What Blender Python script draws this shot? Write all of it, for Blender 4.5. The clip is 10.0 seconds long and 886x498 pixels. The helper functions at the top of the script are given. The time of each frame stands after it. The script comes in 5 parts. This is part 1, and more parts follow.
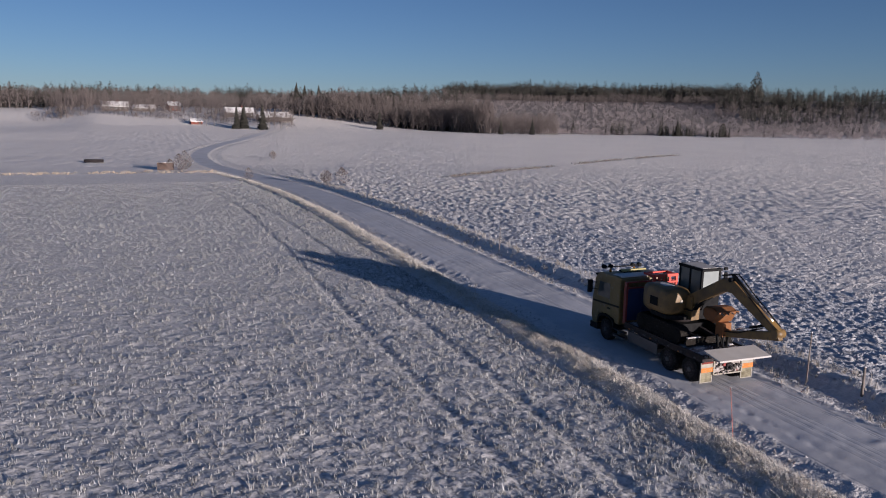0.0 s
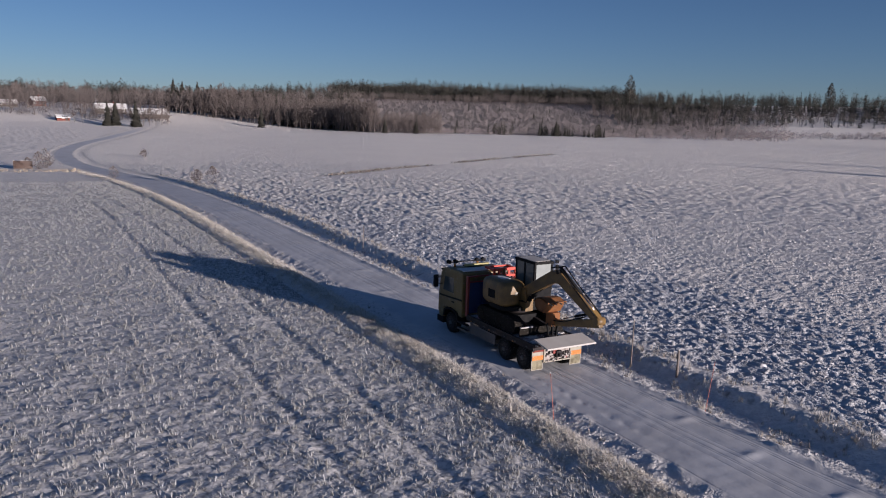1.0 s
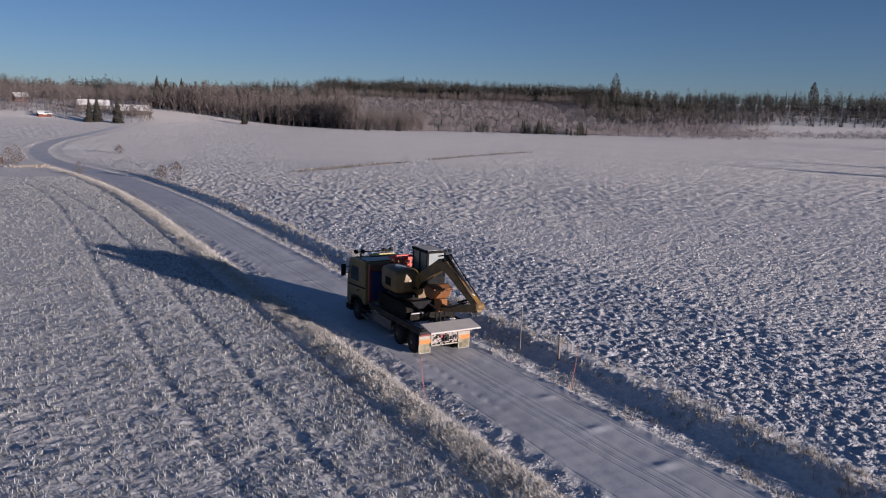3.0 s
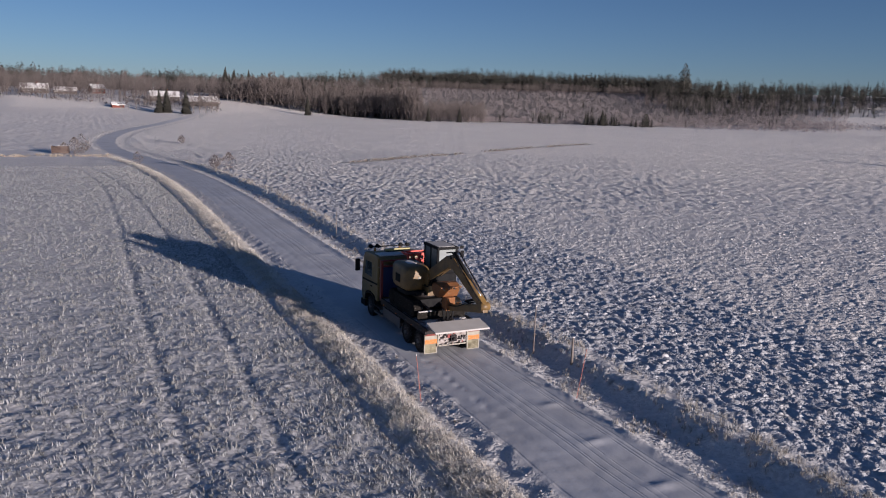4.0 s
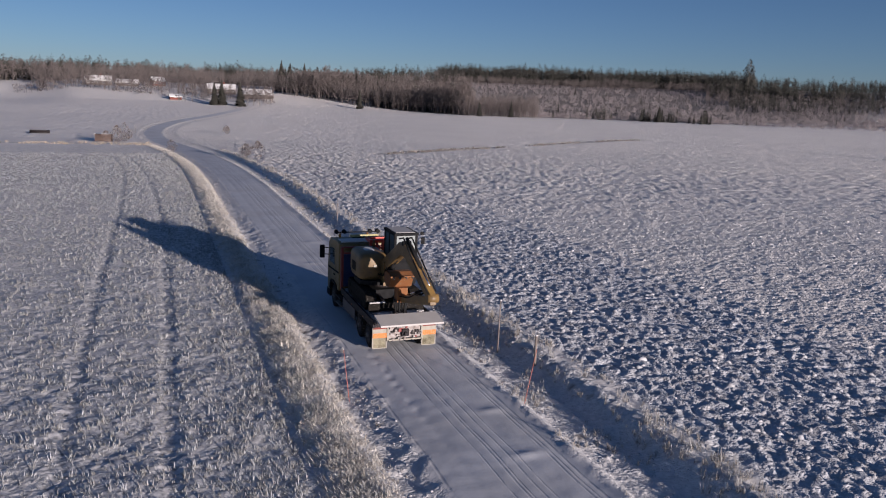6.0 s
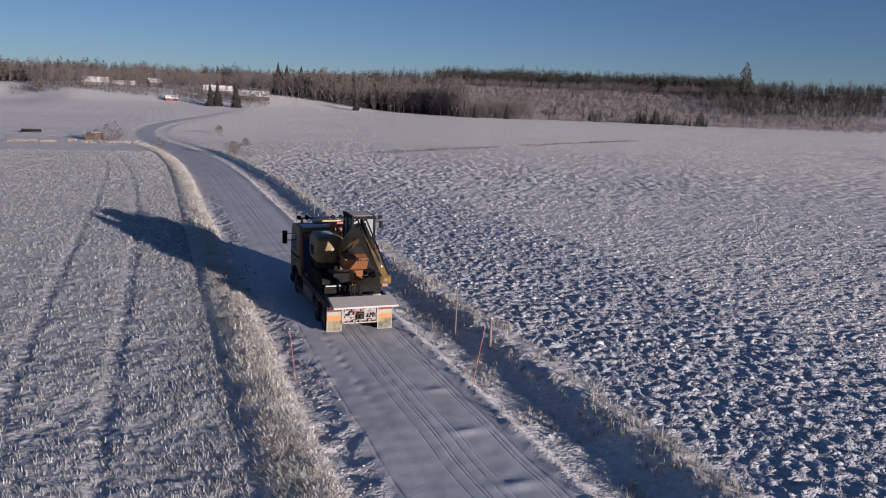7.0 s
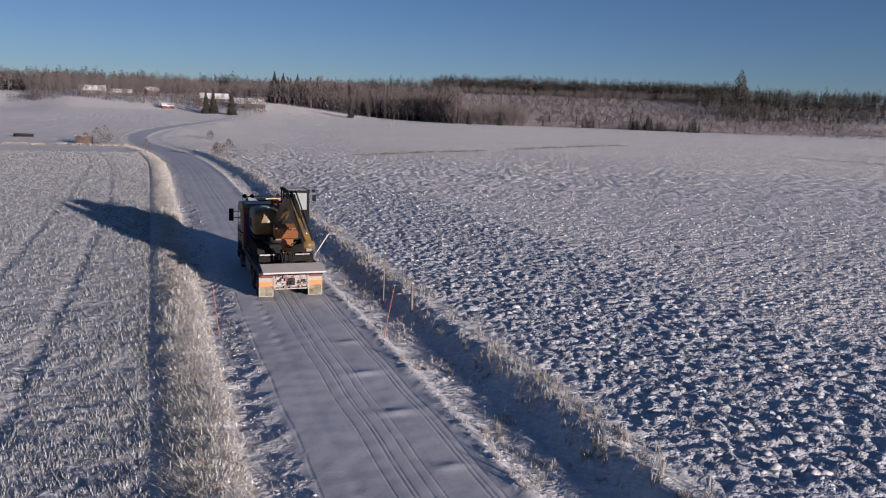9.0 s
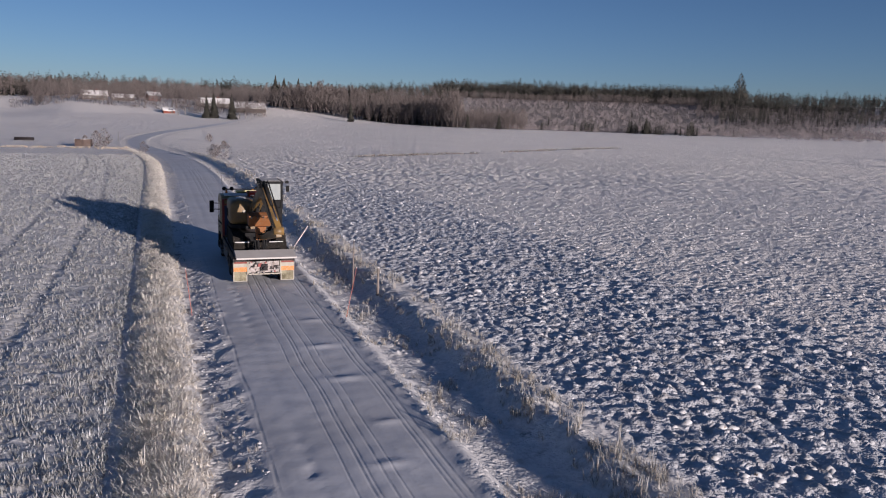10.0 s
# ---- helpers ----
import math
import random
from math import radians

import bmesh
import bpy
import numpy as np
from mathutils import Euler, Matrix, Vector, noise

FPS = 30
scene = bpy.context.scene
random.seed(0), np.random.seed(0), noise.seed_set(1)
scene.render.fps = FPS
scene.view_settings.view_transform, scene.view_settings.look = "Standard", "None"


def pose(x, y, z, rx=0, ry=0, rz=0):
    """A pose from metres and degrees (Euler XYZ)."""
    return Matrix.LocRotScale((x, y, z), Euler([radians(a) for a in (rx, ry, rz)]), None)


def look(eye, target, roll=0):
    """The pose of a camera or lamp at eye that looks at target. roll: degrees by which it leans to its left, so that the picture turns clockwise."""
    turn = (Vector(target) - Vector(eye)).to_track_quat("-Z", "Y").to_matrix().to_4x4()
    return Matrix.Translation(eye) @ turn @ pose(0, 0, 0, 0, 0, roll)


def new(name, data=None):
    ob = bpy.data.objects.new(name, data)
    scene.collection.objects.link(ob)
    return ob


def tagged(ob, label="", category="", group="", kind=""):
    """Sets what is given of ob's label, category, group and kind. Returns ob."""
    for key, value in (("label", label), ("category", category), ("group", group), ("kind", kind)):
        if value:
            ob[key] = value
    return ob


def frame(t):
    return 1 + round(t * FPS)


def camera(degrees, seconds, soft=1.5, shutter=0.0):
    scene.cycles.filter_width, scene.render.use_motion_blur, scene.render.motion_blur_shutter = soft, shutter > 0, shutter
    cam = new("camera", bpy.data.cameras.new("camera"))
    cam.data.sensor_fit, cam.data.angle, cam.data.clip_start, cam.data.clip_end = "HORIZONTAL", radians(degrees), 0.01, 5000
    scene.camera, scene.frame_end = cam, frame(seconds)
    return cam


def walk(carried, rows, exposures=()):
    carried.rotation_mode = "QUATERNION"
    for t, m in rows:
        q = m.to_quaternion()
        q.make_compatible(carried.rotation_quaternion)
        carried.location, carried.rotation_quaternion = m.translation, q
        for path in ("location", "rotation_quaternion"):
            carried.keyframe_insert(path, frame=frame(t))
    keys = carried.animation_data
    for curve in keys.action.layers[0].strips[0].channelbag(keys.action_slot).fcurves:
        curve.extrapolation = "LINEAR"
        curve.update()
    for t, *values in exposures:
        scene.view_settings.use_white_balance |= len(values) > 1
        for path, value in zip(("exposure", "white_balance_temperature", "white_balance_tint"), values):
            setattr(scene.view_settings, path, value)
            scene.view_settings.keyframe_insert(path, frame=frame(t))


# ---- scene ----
cam = camera(59.7, 10.0, 1.1)
# seconds, eye, yaw, pitch, roll; the lorry stands, so the path is kept relative to it
ROWS = [
    (0.0, 0.491, 20.197, 10.108, -20.92, -10.05, -1.00),
    (0.5, 1.346, 19.526, 10.147, -26.89, -10.05, -1.29),
    (1.0, 2.069, 18.824, 10.156, -29.07, -9.94, -1.57),
    (1.5, 2.558, 17.778, 10.146, -29.45, -9.74, -1.73),
    (2.0, 2.960, 16.522, 10.077, -29.64, -9.55, -1.80),
    (3.5, 6.218, 15.281, 10.242, -29.46, -10.56, -1.66),
    (4.0, 7.551, 15.460, 10.240, -24.84, -10.87, -1.78),
    (4.5, 8.835, 15.622, 10.178, -21.24, -11.13, -1.88),
    (5.0, 10.139, 16.125, 10.023, -20.66, -11.30, -2.02),
    (5.5, 11.279, 16.481, 9.791, -20.50, -11.32, -2.13),
    (7.0, 13.839, 15.906, 8.724, -20.48, -11.03, -2.31),
    (7.5, 14.362, 15.362, 8.473, -20.48, -10.83, -2.36),
    (8.0, 14.877, 14.676, 8.207, -20.55, -10.59, -2.34),
    (8.5, 15.343, 13.734, 7.930, -20.55, -10.40, -2.26),
    (9.0, 15.904, 12.922, 7.678, -20.45, -10.35, -2.17),
    (9.5, 16.363, 11.858, 7.468, -20.49, -10.20, -2.09),
    (10.0, 16.769, 10.762, 7.302, -20.27, -10.00, -2.04),
]
walk(cam, [(t, pose(x, y, z, 90 + pitch, roll, yaw)) for t, x, y, z, yaw, pitch, roll in ROWS], [(0.0, 0.45, 5850, 18), (10.0, 0.45, 5850, 18)])

# ---- world and sun ----
SUN_ELEV, SUN_AZ = 7.4, 160.0
world = bpy.data.worlds.new("winter_sky")
scene.world = world
world.use_nodes = True
wn = world.node_tree
sky = wn.nodes.new("ShaderNodeTexSky")
sky.sky_type = "NISHITA"
sky.sun_disc = False
sky.sun_elevation, sky.sun_rotation = radians(SUN_ELEV + 8), radians(SUN_AZ)
sky.air_density, sky.dust_density, sky.ozone_density = 0.75, 0.15, 4.0
wn.links.new(sky.outputs[0], wn.nodes["Background"].inputs[0])
wn.nodes["Background"].inputs[1].default_value = 0.038
sun_data = bpy.data.lights.new("sun", "SUN")
sun_data.energy, sun_data.angle, sun_data.color = 5.0, radians(0.6), (1.0, 0.87, 0.73)
sun = new("sun", sun_data)
az, el = radians(SUN_AZ), radians(SUN_ELEV)
to_sun = Vector((math.sin(az) * math.cos(el), math.cos(az) * math.cos(el), math.sin(el)))
sun.matrix_world = look(to_sun * 50, (0, 0, 0))


# ---- materials ----
def material(name, colour, rough=0.6, metal=0.0, second=None, scale=4.0, amount=0.5, bump=0.0, bump_scale=None, coord="Object", speck=None):
    """A surface with large and fine variation: second is the colour of the stains, speck (colour, cover) a fine frost or dirt."""
    m = bpy.data.materials.new(name)
    m.use_nodes = True
    n, l = m.node_tree.nodes, m.node_tree.links
    b = n["Principled BSDF"]
    b.inputs["Roughness"].default_value, b.inputs["Metallic"].default_value = rough, metal
    tc = n.new("ShaderNodeTexCoord")
    big = n.new("ShaderNodeTexNoise")
    big.inputs["Scale"].default_value, big.inputs["Detail"].default_value = scale, 6
    l.new(tc.outputs[coord], big.inputs["Vector"])
    ramp = n.new("ShaderNodeMapRange")
    ramp.inputs[1].default_value, ramp.inputs[2].default_value = 0.35, 0.7
    ramp.inputs[4].default_value = amount
    l.new(big.outputs[0], ramp.inputs[0])
    mix = n.new("ShaderNodeMix")
    mix.data_type = "RGBA"
    mix.inputs[6].default_value = (*colour, 1)
    mix.inputs[7].default_value = (*(second or [c * 0.7 for c in colour]), 1)
    l.new(ramp.outputs[0], mix.inputs[0])
    out = mix.outputs[2]
    if speck:
        fine = n.new("ShaderNodeTexNoise")
        fine.inputs["Scale"].default_value, fine.inputs["Detail"].default_value = scale * 7, 4
        l.new(tc.outputs[coord], fine.inputs["Vector"])
        fr = n.new("ShaderNodeMapRange")
        fr.inputs[1].default_value, fr.inputs[2].default_value = 0.62 - 0.3 * speck[1], 0.72 - 0.3 * speck[1]
        l.new(fine.outputs[0], fr.inputs[0])
        mx = n.new("ShaderNodeMix")
        mx.data_type = "RGBA"
        mx.inputs[7].default_value = (*speck[0], 1)
        l.new(fr.outputs[0], mx.inputs[0])
        l.new(out, mx.inputs[6])
        out = mx.outputs[2]
    l.new(out, b.inputs["Base Color"])
    if bump:
        bn = n.new("ShaderNodeTexNoise")
        bn.inputs["Scale"].default_value, bn.inputs["Detail"].default_value = bump_scale or scale * 8, 5
        l.new(tc.outputs[coord], bn.inputs["Vector"])
        bu = n.new("ShaderNodeBump")
        bu.inputs["Strength"].default_value, bu.inputs["Distance"].default_value = min(1, bump * 10), bump
        l.new(bn.outputs[0], bu.inputs["Height"])
        l.new(bu.outputs[0], b.inputs["Normal"])
    return m


def island_material(name, colours, rough=0.85, frost=None, cover=0.4, patch=0.9, mixed=0.35):
    """For joined leaves, twigs and blades: each island takes a colour of its own, some of them frosted."""
    m = bpy.data.materials.new(name)
    m.use_nodes = True
    n, l = m.node_tree.nodes, m.node_tree.links
    b = n["Principled BSDF"]
    b.inputs["Roughness"].default_value = rough
    geo = n.new("ShaderNodeNewGeometry")
    ramp = n.new("ShaderNodeValToRGB")
    while len(ramp.color_ramp.elements) < len(colours):
        ramp.color_ramp.elements.new(0.5)
    for i, c in enumerate(colours):
        ramp.color_ramp.elements[i].position = i / max(1, len(colours) - 1)
        ramp.color_ramp.elements[i].color = (*c, 1)
    l.new(geo.outputs["Random Per Island"], ramp.inputs[0])
    out = ramp.outputs[0]
    if frost:
        tc = n.new("ShaderNodeTexCoord")
        big = n.new("ShaderNodeTexNoise")
        big.inputs["Scale"].default_value, big.inputs["Detail"].default_value = patch, 7
        l.new(tc.outputs["Object"], big.inputs["Vector"])
        add = n.new("ShaderNodeMath")
        add.operation = "MULTIPLY_ADD"
        add.inputs[1].default_value = mixed
        l.new(geo.outputs["Random Per Island"], add.inputs[0])
        l.new(big.outputs[0], add.inputs[2])
        fr = n.new("ShaderNodeMapRange")
        fr.inputs[1].default_value, fr.inputs[2].default_value = 0.95 - 0.55 * cover, 1.15 - 0.55 * cover
        l.new(add.outputs[0], fr.inputs[0])
        mx = n.new("ShaderNodeMix")
        mx.data_type = "RGBA"
        mx.inputs[7].default_value = (*frost, 1)
        l.new(fr.outputs[0], mx.inputs[0])
        l.new(out, mx.inputs[6])
        out = mx.outputs[2]
    l.new(out, b.inputs["Base Color"])
    return m


def ground_material():
    """Snow over fields and road: masks from the terrain mix in packed snow, frosted grass, bare soil, greyed near snow
    and dark specks.
    """
    m = bpy.data.materials.new("snowy_ground")
    m.use_nodes = True
    n, l = m.node_tree.nodes, m.node_tree.links
    b = n["Principled BSDF"]
    b.inputs["Roughness"].default_value = 0.75
    b.inputs["Specular IOR Level"].default_value = 0.25
    tc = n.new("ShaderNodeTexCoord")

    def noise_node(scale, detail=6):
        t = n.new("ShaderNodeTexNoise")
        t.inputs["Scale"].default_value, t.inputs["Detail"].default_value = scale, detail
        l.new(tc.outputs["Object"], t.inputs["Vector"])
        return t.outputs[0]

    def span(v, a, c, top=1.0):
        r = n.new("ShaderNodeMapRange")
        r.inputs[1].default_value, r.inputs[2].default_value, r.inputs[4].default_value = a, c, top
        l.new(v, r.inputs[0])
        return r.outputs[0]

    def blend(f, a, c):
        x = n.new("ShaderNodeMix")
        x.data_type = "RGBA"
        for v, i in ((f, 0), (a, 6), (c, 7)):
            if isinstance(v, tuple):
                x.inputs[i].default_value = (*v, 1)
            else:
                l.new(v, x.inputs[i])
        return x.outputs[2]

    def times(a, c):
        x = n.new("ShaderNodeMath")
        x.operation = "MULTIPLY"
        l.new(a, x.inputs[0]), l.new(c, x.inputs[1])
        return x.outputs[0]

    def mask(name):
        a = n.new("ShaderNodeAttribute")
        a.attribute_name = name
        return a.outputs["Fac"]

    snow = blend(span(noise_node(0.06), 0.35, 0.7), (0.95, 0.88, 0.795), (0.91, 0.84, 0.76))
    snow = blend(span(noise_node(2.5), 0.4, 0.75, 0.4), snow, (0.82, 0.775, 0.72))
    # near snow greyer than far: thin cover, plus their differing light put into colour
    snow = blend(mask("near_grey"), snow, blend(span(noise_node(3.2), 0.4, 0.65), (0.68, 0.675, 0.685), (0.56, 0.555, 0.565)))
    packed = blend(span(noise_node(0.35), 0.4, 0.7), (0.60, 0.60, 0.62), (0.52, 0.515, 0.525))
    packed = blend(span(noise_node(7.0), 0.52, 0.7, 0.35), packed, (0.50, 0.485, 0.47))
    col = blend(mask("road"), snow, packed)
    sep = n.new("ShaderNodeSeparateXYZ")
    l.new(tc.outputs["Object"], sep.inputs[0])
    wob = n.new("ShaderNodeTexNoise")
    wob.noise_dimensions = "1D"
    wob.inputs["Scale"].default_value = 0.12
    l.new(sep.outputs[1], wob.inputs["W"])
    lines = None
    for off, w in ((-2.0, 0.03), (-0.60, 0.012), (-0.28, 0.02), (-0.18, 0.012), (0.12, 0.02), (0.36, 0.015), (1.22, 0.02), (1.34, 0.02), (1.52, 0.03)):
        at = n.new("ShaderNodeMath")
        at.operation = "MULTIPLY_ADD"
        at.inputs[1].default_value = 0.3
        l.new(wob.outputs[0], at.inputs[0])
        l.new(sep.outputs[0], at.inputs[2])
        gap = n.new("ShaderNodeMath")
        gap.operation = "SUBTRACT"
        gap.inputs[1].default_value = 20.85 + 0.15 + off
        l.new(at.outputs[0], gap.inputs[0])
        ab = n.new("ShaderNodeMath")
        ab.operation = "ABSOLUTE"
        l.new(gap.outputs[0], ab.inputs[0])
        one = span(ab.outputs[0], w + 0.03, w - 0.02)
        if lines is None:
            lines = one
        else:
            mx = n.new("ShaderNodeMath")
            mx.operation = "MAXIMUM"
            l.new(lines, mx.inputs[0]), l.new(one, mx.inputs[1])
            lines = mx.outputs[0]
    lines = times(times(lines, mask("road")), span(noise_node(1.3, 4), 0.30, 0.5))
    col = blend(times(lines, span(noise_node(1.1), 0.1, 0.5, 0.2)), col, (0.46, 0.44, 0.42))
    stalks = blend(span(noise_node(14.0), 0.35, 0.65), (0.22, 0.21, 0.195), (0.42, 0.43, 0.45))
    col = blend(times(mask("grass"), span(noise_node(5.0), 0.42, 0.62)), col, stalks)
    # dark specks: soil showing through, and small clod shadows put into the colour
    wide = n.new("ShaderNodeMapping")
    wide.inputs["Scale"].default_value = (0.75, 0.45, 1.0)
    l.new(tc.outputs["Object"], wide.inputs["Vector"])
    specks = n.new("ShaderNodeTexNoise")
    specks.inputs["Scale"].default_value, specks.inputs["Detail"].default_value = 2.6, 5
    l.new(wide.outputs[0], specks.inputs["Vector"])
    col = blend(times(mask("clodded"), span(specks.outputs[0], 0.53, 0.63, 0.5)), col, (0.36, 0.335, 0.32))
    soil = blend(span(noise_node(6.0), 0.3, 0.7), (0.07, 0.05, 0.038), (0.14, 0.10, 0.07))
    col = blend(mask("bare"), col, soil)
    l.new(col, b.inputs["Base Color"])
    bu = n.new("ShaderNodeBump")
    bu.inputs["Distance"].default_value = 0.03
    calm = n.new("ShaderNodeMapRange")
    calm.inputs[3].default_value, calm.inputs[4].default_value = 0.5, 0.12
    l.new(mask("smoothed"), calm.inputs[0])
    l.new(calm.outputs[0], bu.inputs["Strength"])
    l.new(noise_node(9.0, 8), bu.inputs["Height"])
    rut = n.new("ShaderNodeBump")
    rut.invert = True
    rut.inputs["Strength"].default_value, rut.inputs["Distance"].default_value = 0.8, 0.010
    l.new(lines, rut.inputs["Height"])
    l.new(bu.outputs[0], rut.inputs["Normal"])
    clods = n.new("ShaderNodeBump")
    clods.inputs["Filter Width"].default_value = 0.03
    clods.inputs["Distance"].default_value = 0.11
    l.new(mask("coarse"), clods.inputs["Strength"])
    two = n.new("ShaderNodeMath")
    two.operation = "MULTIPLY_ADD"
    two.inputs[1].default_value, two.inputs[2].default_value = 2.0, -1.0
    l.new(noise_node(4.2, 3), two.inputs[0])
    billow = n.new("ShaderNodeMath")
    billow.operation = "ABSOLUTE"
    l.new(two.outputs[0], billow.inputs[0])
    l.new(billow.outputs[0], clods.inputs["Height"])
    l.new(rut.outputs[0], clods.inputs["Normal"])
    l.new(clods.outputs[0], b.inputs["Normal"])
    return m


M_GROUND = ground_material()
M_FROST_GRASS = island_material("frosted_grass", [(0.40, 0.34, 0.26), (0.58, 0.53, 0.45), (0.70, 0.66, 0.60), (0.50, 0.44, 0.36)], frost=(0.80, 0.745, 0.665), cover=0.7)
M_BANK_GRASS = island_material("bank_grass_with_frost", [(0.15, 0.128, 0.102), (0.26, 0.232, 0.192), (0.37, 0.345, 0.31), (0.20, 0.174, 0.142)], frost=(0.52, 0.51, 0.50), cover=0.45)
M_GOLD_GRASS = island_material("golden_dry_grass", [(0.36, 0.27, 0.16), (0.50, 0.39, 0.26), (0.62, 0.52, 0.38), (0.42, 0.32, 0.20)], frost=(0.72, 0.65, 0.55), cover=0.4)
M_DRY_GRASS = island_material("dry_grass", [(0.15, 0.12, 0.09), (0.24, 0.20, 0.16), (0.33, 0.29, 0.24), (0.19, 0.155, 0.12)], frost=(0.45, 0.43, 0.41), cover=0.25)
M_STUBBLE = island_material("frosted_stubble", [(0.20, 0.19, 0.165), (0.31, 0.305, 0.285), (0.40, 0.40, 0.39), (0.25, 0.24, 0.215)], frost=(0.45, 0.455, 0.46), cover=0.5)
M_TWIGS = island_material("bare_twigs", [(0.092, 0.074, 0.067), (0.12, 0.098, 0.09), (0.15, 0.126, 0.117), (0.104, 0.084, 0.076)], frost=(0.25, 0.222, 0.212), cover=0.45, patch=0.08, mixed=0.15)
M_SHRUB = island_material("frosted_shrub_twigs", [(0.19, 0.16, 0.156), (0.235, 0.20, 0.199), (0.28, 0.245, 0.246), (0.21, 0.18, 0.176)], frost=(0.34, 0.305, 0.305), cover=0.5, patch=0.05, mixed=0.15)
M_SPRUCE = island_material("spruce_needles", [(0.026, 0.026, 0.020), (0.042, 0.040, 0.031), (0.058, 0.054, 0.044), (0.034, 0.032, 0.025)], frost=(0.13, 0.125, 0.115), cover=0.4, patch=0.12, mixed=0.2)
M_BARK = material("bark", (0.13, 0.10, 0.08), 0.9, second=(0.32, 0.29, 0.27), scale=3, amount=0.8)


# ---- mesh helpers ----
def part(name, bm, mat, parent, label=""):
    me = bpy.data.meshes.new(name)
    bm.to_mesh(me)
    bm.free()
    me.materials.append(mat)
    ob = new(name, me)
    ob.parent = parent
    return tagged(ob, label) if label else ob


def thing(name, label, category, group="", at=None):
    ob = new(name)
    ob.empty_display_size = 0.2
    if at is not None:
        ob.matrix_basis = at
    return tagged(ob, label, category, group)


def soft_edges(bm, width, segments=2):
    if width:
        sharp = [e for e in bm.edges if len(e.link_faces) == 2 and e.calc_face_angle(0) > 0.6]
        bmesh.ops.bevel(bm, geom=sharp, offset=width, segments=segments, affect="EDGES", profile=0.6)
    return bm


def box(x0, x1, y0, y1, z0, z1, bevel=0.0, into=None):
    b = bmesh.new()
    vs = [b.verts.new((x, y, z)) for z in (z0, z1) for x, y in ((x0, y0), (x1, y0), (x1, y1), (x0, y1))]
    for f in ((3, 2, 1, 0), (4, 5, 6, 7), (0, 1, 5, 4), (1, 2, 6, 5), (2, 3, 7, 6), (3, 0, 4, 7)):
        b.faces.new([vs[i] for i in f])
    soft_edges(b, bevel)
    return joined(b, into)


def joined(b, into):
    if into is None:
        return b
    me = bpy.data.meshes.new("tmp")
    b.to_mesh(me)
    b.free()
    into.from_mesh(me)
    bpy.data.meshes.remove(me)
    return into


def extruded(outline, axis, a, c, bevel=0.0, into=None):
    """A prism: outline in the two other axes, from a to c along axis."""
    b = bmesh.new()

    def put(u, v, w):
        return {"x": (w, u, v), "y": (u, w, v), "z": (u, v, w)}[axis]

    lo = [b.verts.new(put(u, v, a)) for u, v in outline]
    hi = [b.verts.new(put(u, v, c)) for u, v in outline]
    k = len(outline)
    b.faces.new(lo), b.faces.new(hi)
    for i in range(k):
        b.faces.new((lo[i], lo[(i + 1) % k], hi[(i + 1) % k], hi[i]))
    bmesh.ops.recalc_face_normals(b, faces=b.faces)
    soft_edges(b, bevel)
    return joined(b, into)


def rod(p, q, r, r2=None, seg=8, into=None):
    """A round bar from p to q."""
    b = bmesh.new()
    p, q = Vector(p), Vector(q)
    bmesh.ops.create_cone(b, cap_ends=True, segments=seg, radius1=r, radius2=r if r2 is None else r2, depth=(q - p).length)
    m = Matrix.Translation((p + q) / 2) @ (q - p).to_track_quat("Z", "Y").to_matrix().to_4x4()
    bmesh.ops.transform(b, matrix=m, verts=b.verts)
    for f in b.faces:
        f.smooth = len(f.verts) == 4
    return joined(b, into)


def beam(p, q, w, h, w2=None, h2=None, bevel=0.02, into=None):
    """A box girder from p to q, w across and h high."""
    p, q = Vector(p), Vector(q)
    b = bmesh.new()
    d = (q - p).normalized()
    side = d.cross(Vector((0, 0, 1)))
    side = side.normalized() if side.length > 0.05 else Vector((1, 0, 0))
    up = side.cross(d)
    rings = []
    for c, ww, hh in ((p, w, h), (q, w2 or w, h2 or h)):
        rings.append([b.verts.new(c + side * sx * ww / 2 + up * sz * hh / 2) for sx, sz in ((-1, -1), (1, -1), (1, 1), (-1, 1))])
    b.faces.new(rings[0]), b.faces.new(rings[1])
    for i in range(4):
        b.faces.new((rings[0][i], rings[0][(i + 1) % 4], rings[1][(i + 1) % 4], rings[1][i]))
    bmesh.ops.recalc_face_normals(b, faces=b.faces)
    soft_edges(b, bevel)
    return joined(b, into)


def mesh_object(name, verts, faces, mat, label, category="", kind="stuff"):
    """One object from arrays: verts (n, 3), faces (m, 3 or 4)."""
    me = bpy.data.meshes.new(name)
    k = faces.shape[1]
    me.vertices.add(len(verts)), me.loops.add(faces.size), me.polygons.add(len(faces))
    me.vertices.foreach_set("co", np.ascontiguousarray(verts, np.float32).ravel())
    me.loops.foreach_set("vertex_index", np.ascontiguousarray(faces, np.int32).ravel())
    me.polygons.foreach_set("loop_start", np.arange(0, faces.size, k, dtype=np.int32))
    me.polygons.foreach_set("loop_total", np.full(len(faces), k, np.int32))
    me.materials.append(mat)
    me.update(calc_edges=True)
    return tagged(new(name, me), label, category, "", kind)


# ---- terrain ----
def lattice(ix, iy, seed):
    h = (ix.astype(np.int64) * 374761393 + iy.astype(np.int64) * 668265263 + seed * 974634541) & 0xFFFFFFFF
    h = ((h ^ (h >> 13)) * 1274126177) & 0xFFFFFFFF
    return ((h ^ (h >> 16)) & 0xFFFF) / 65535.0


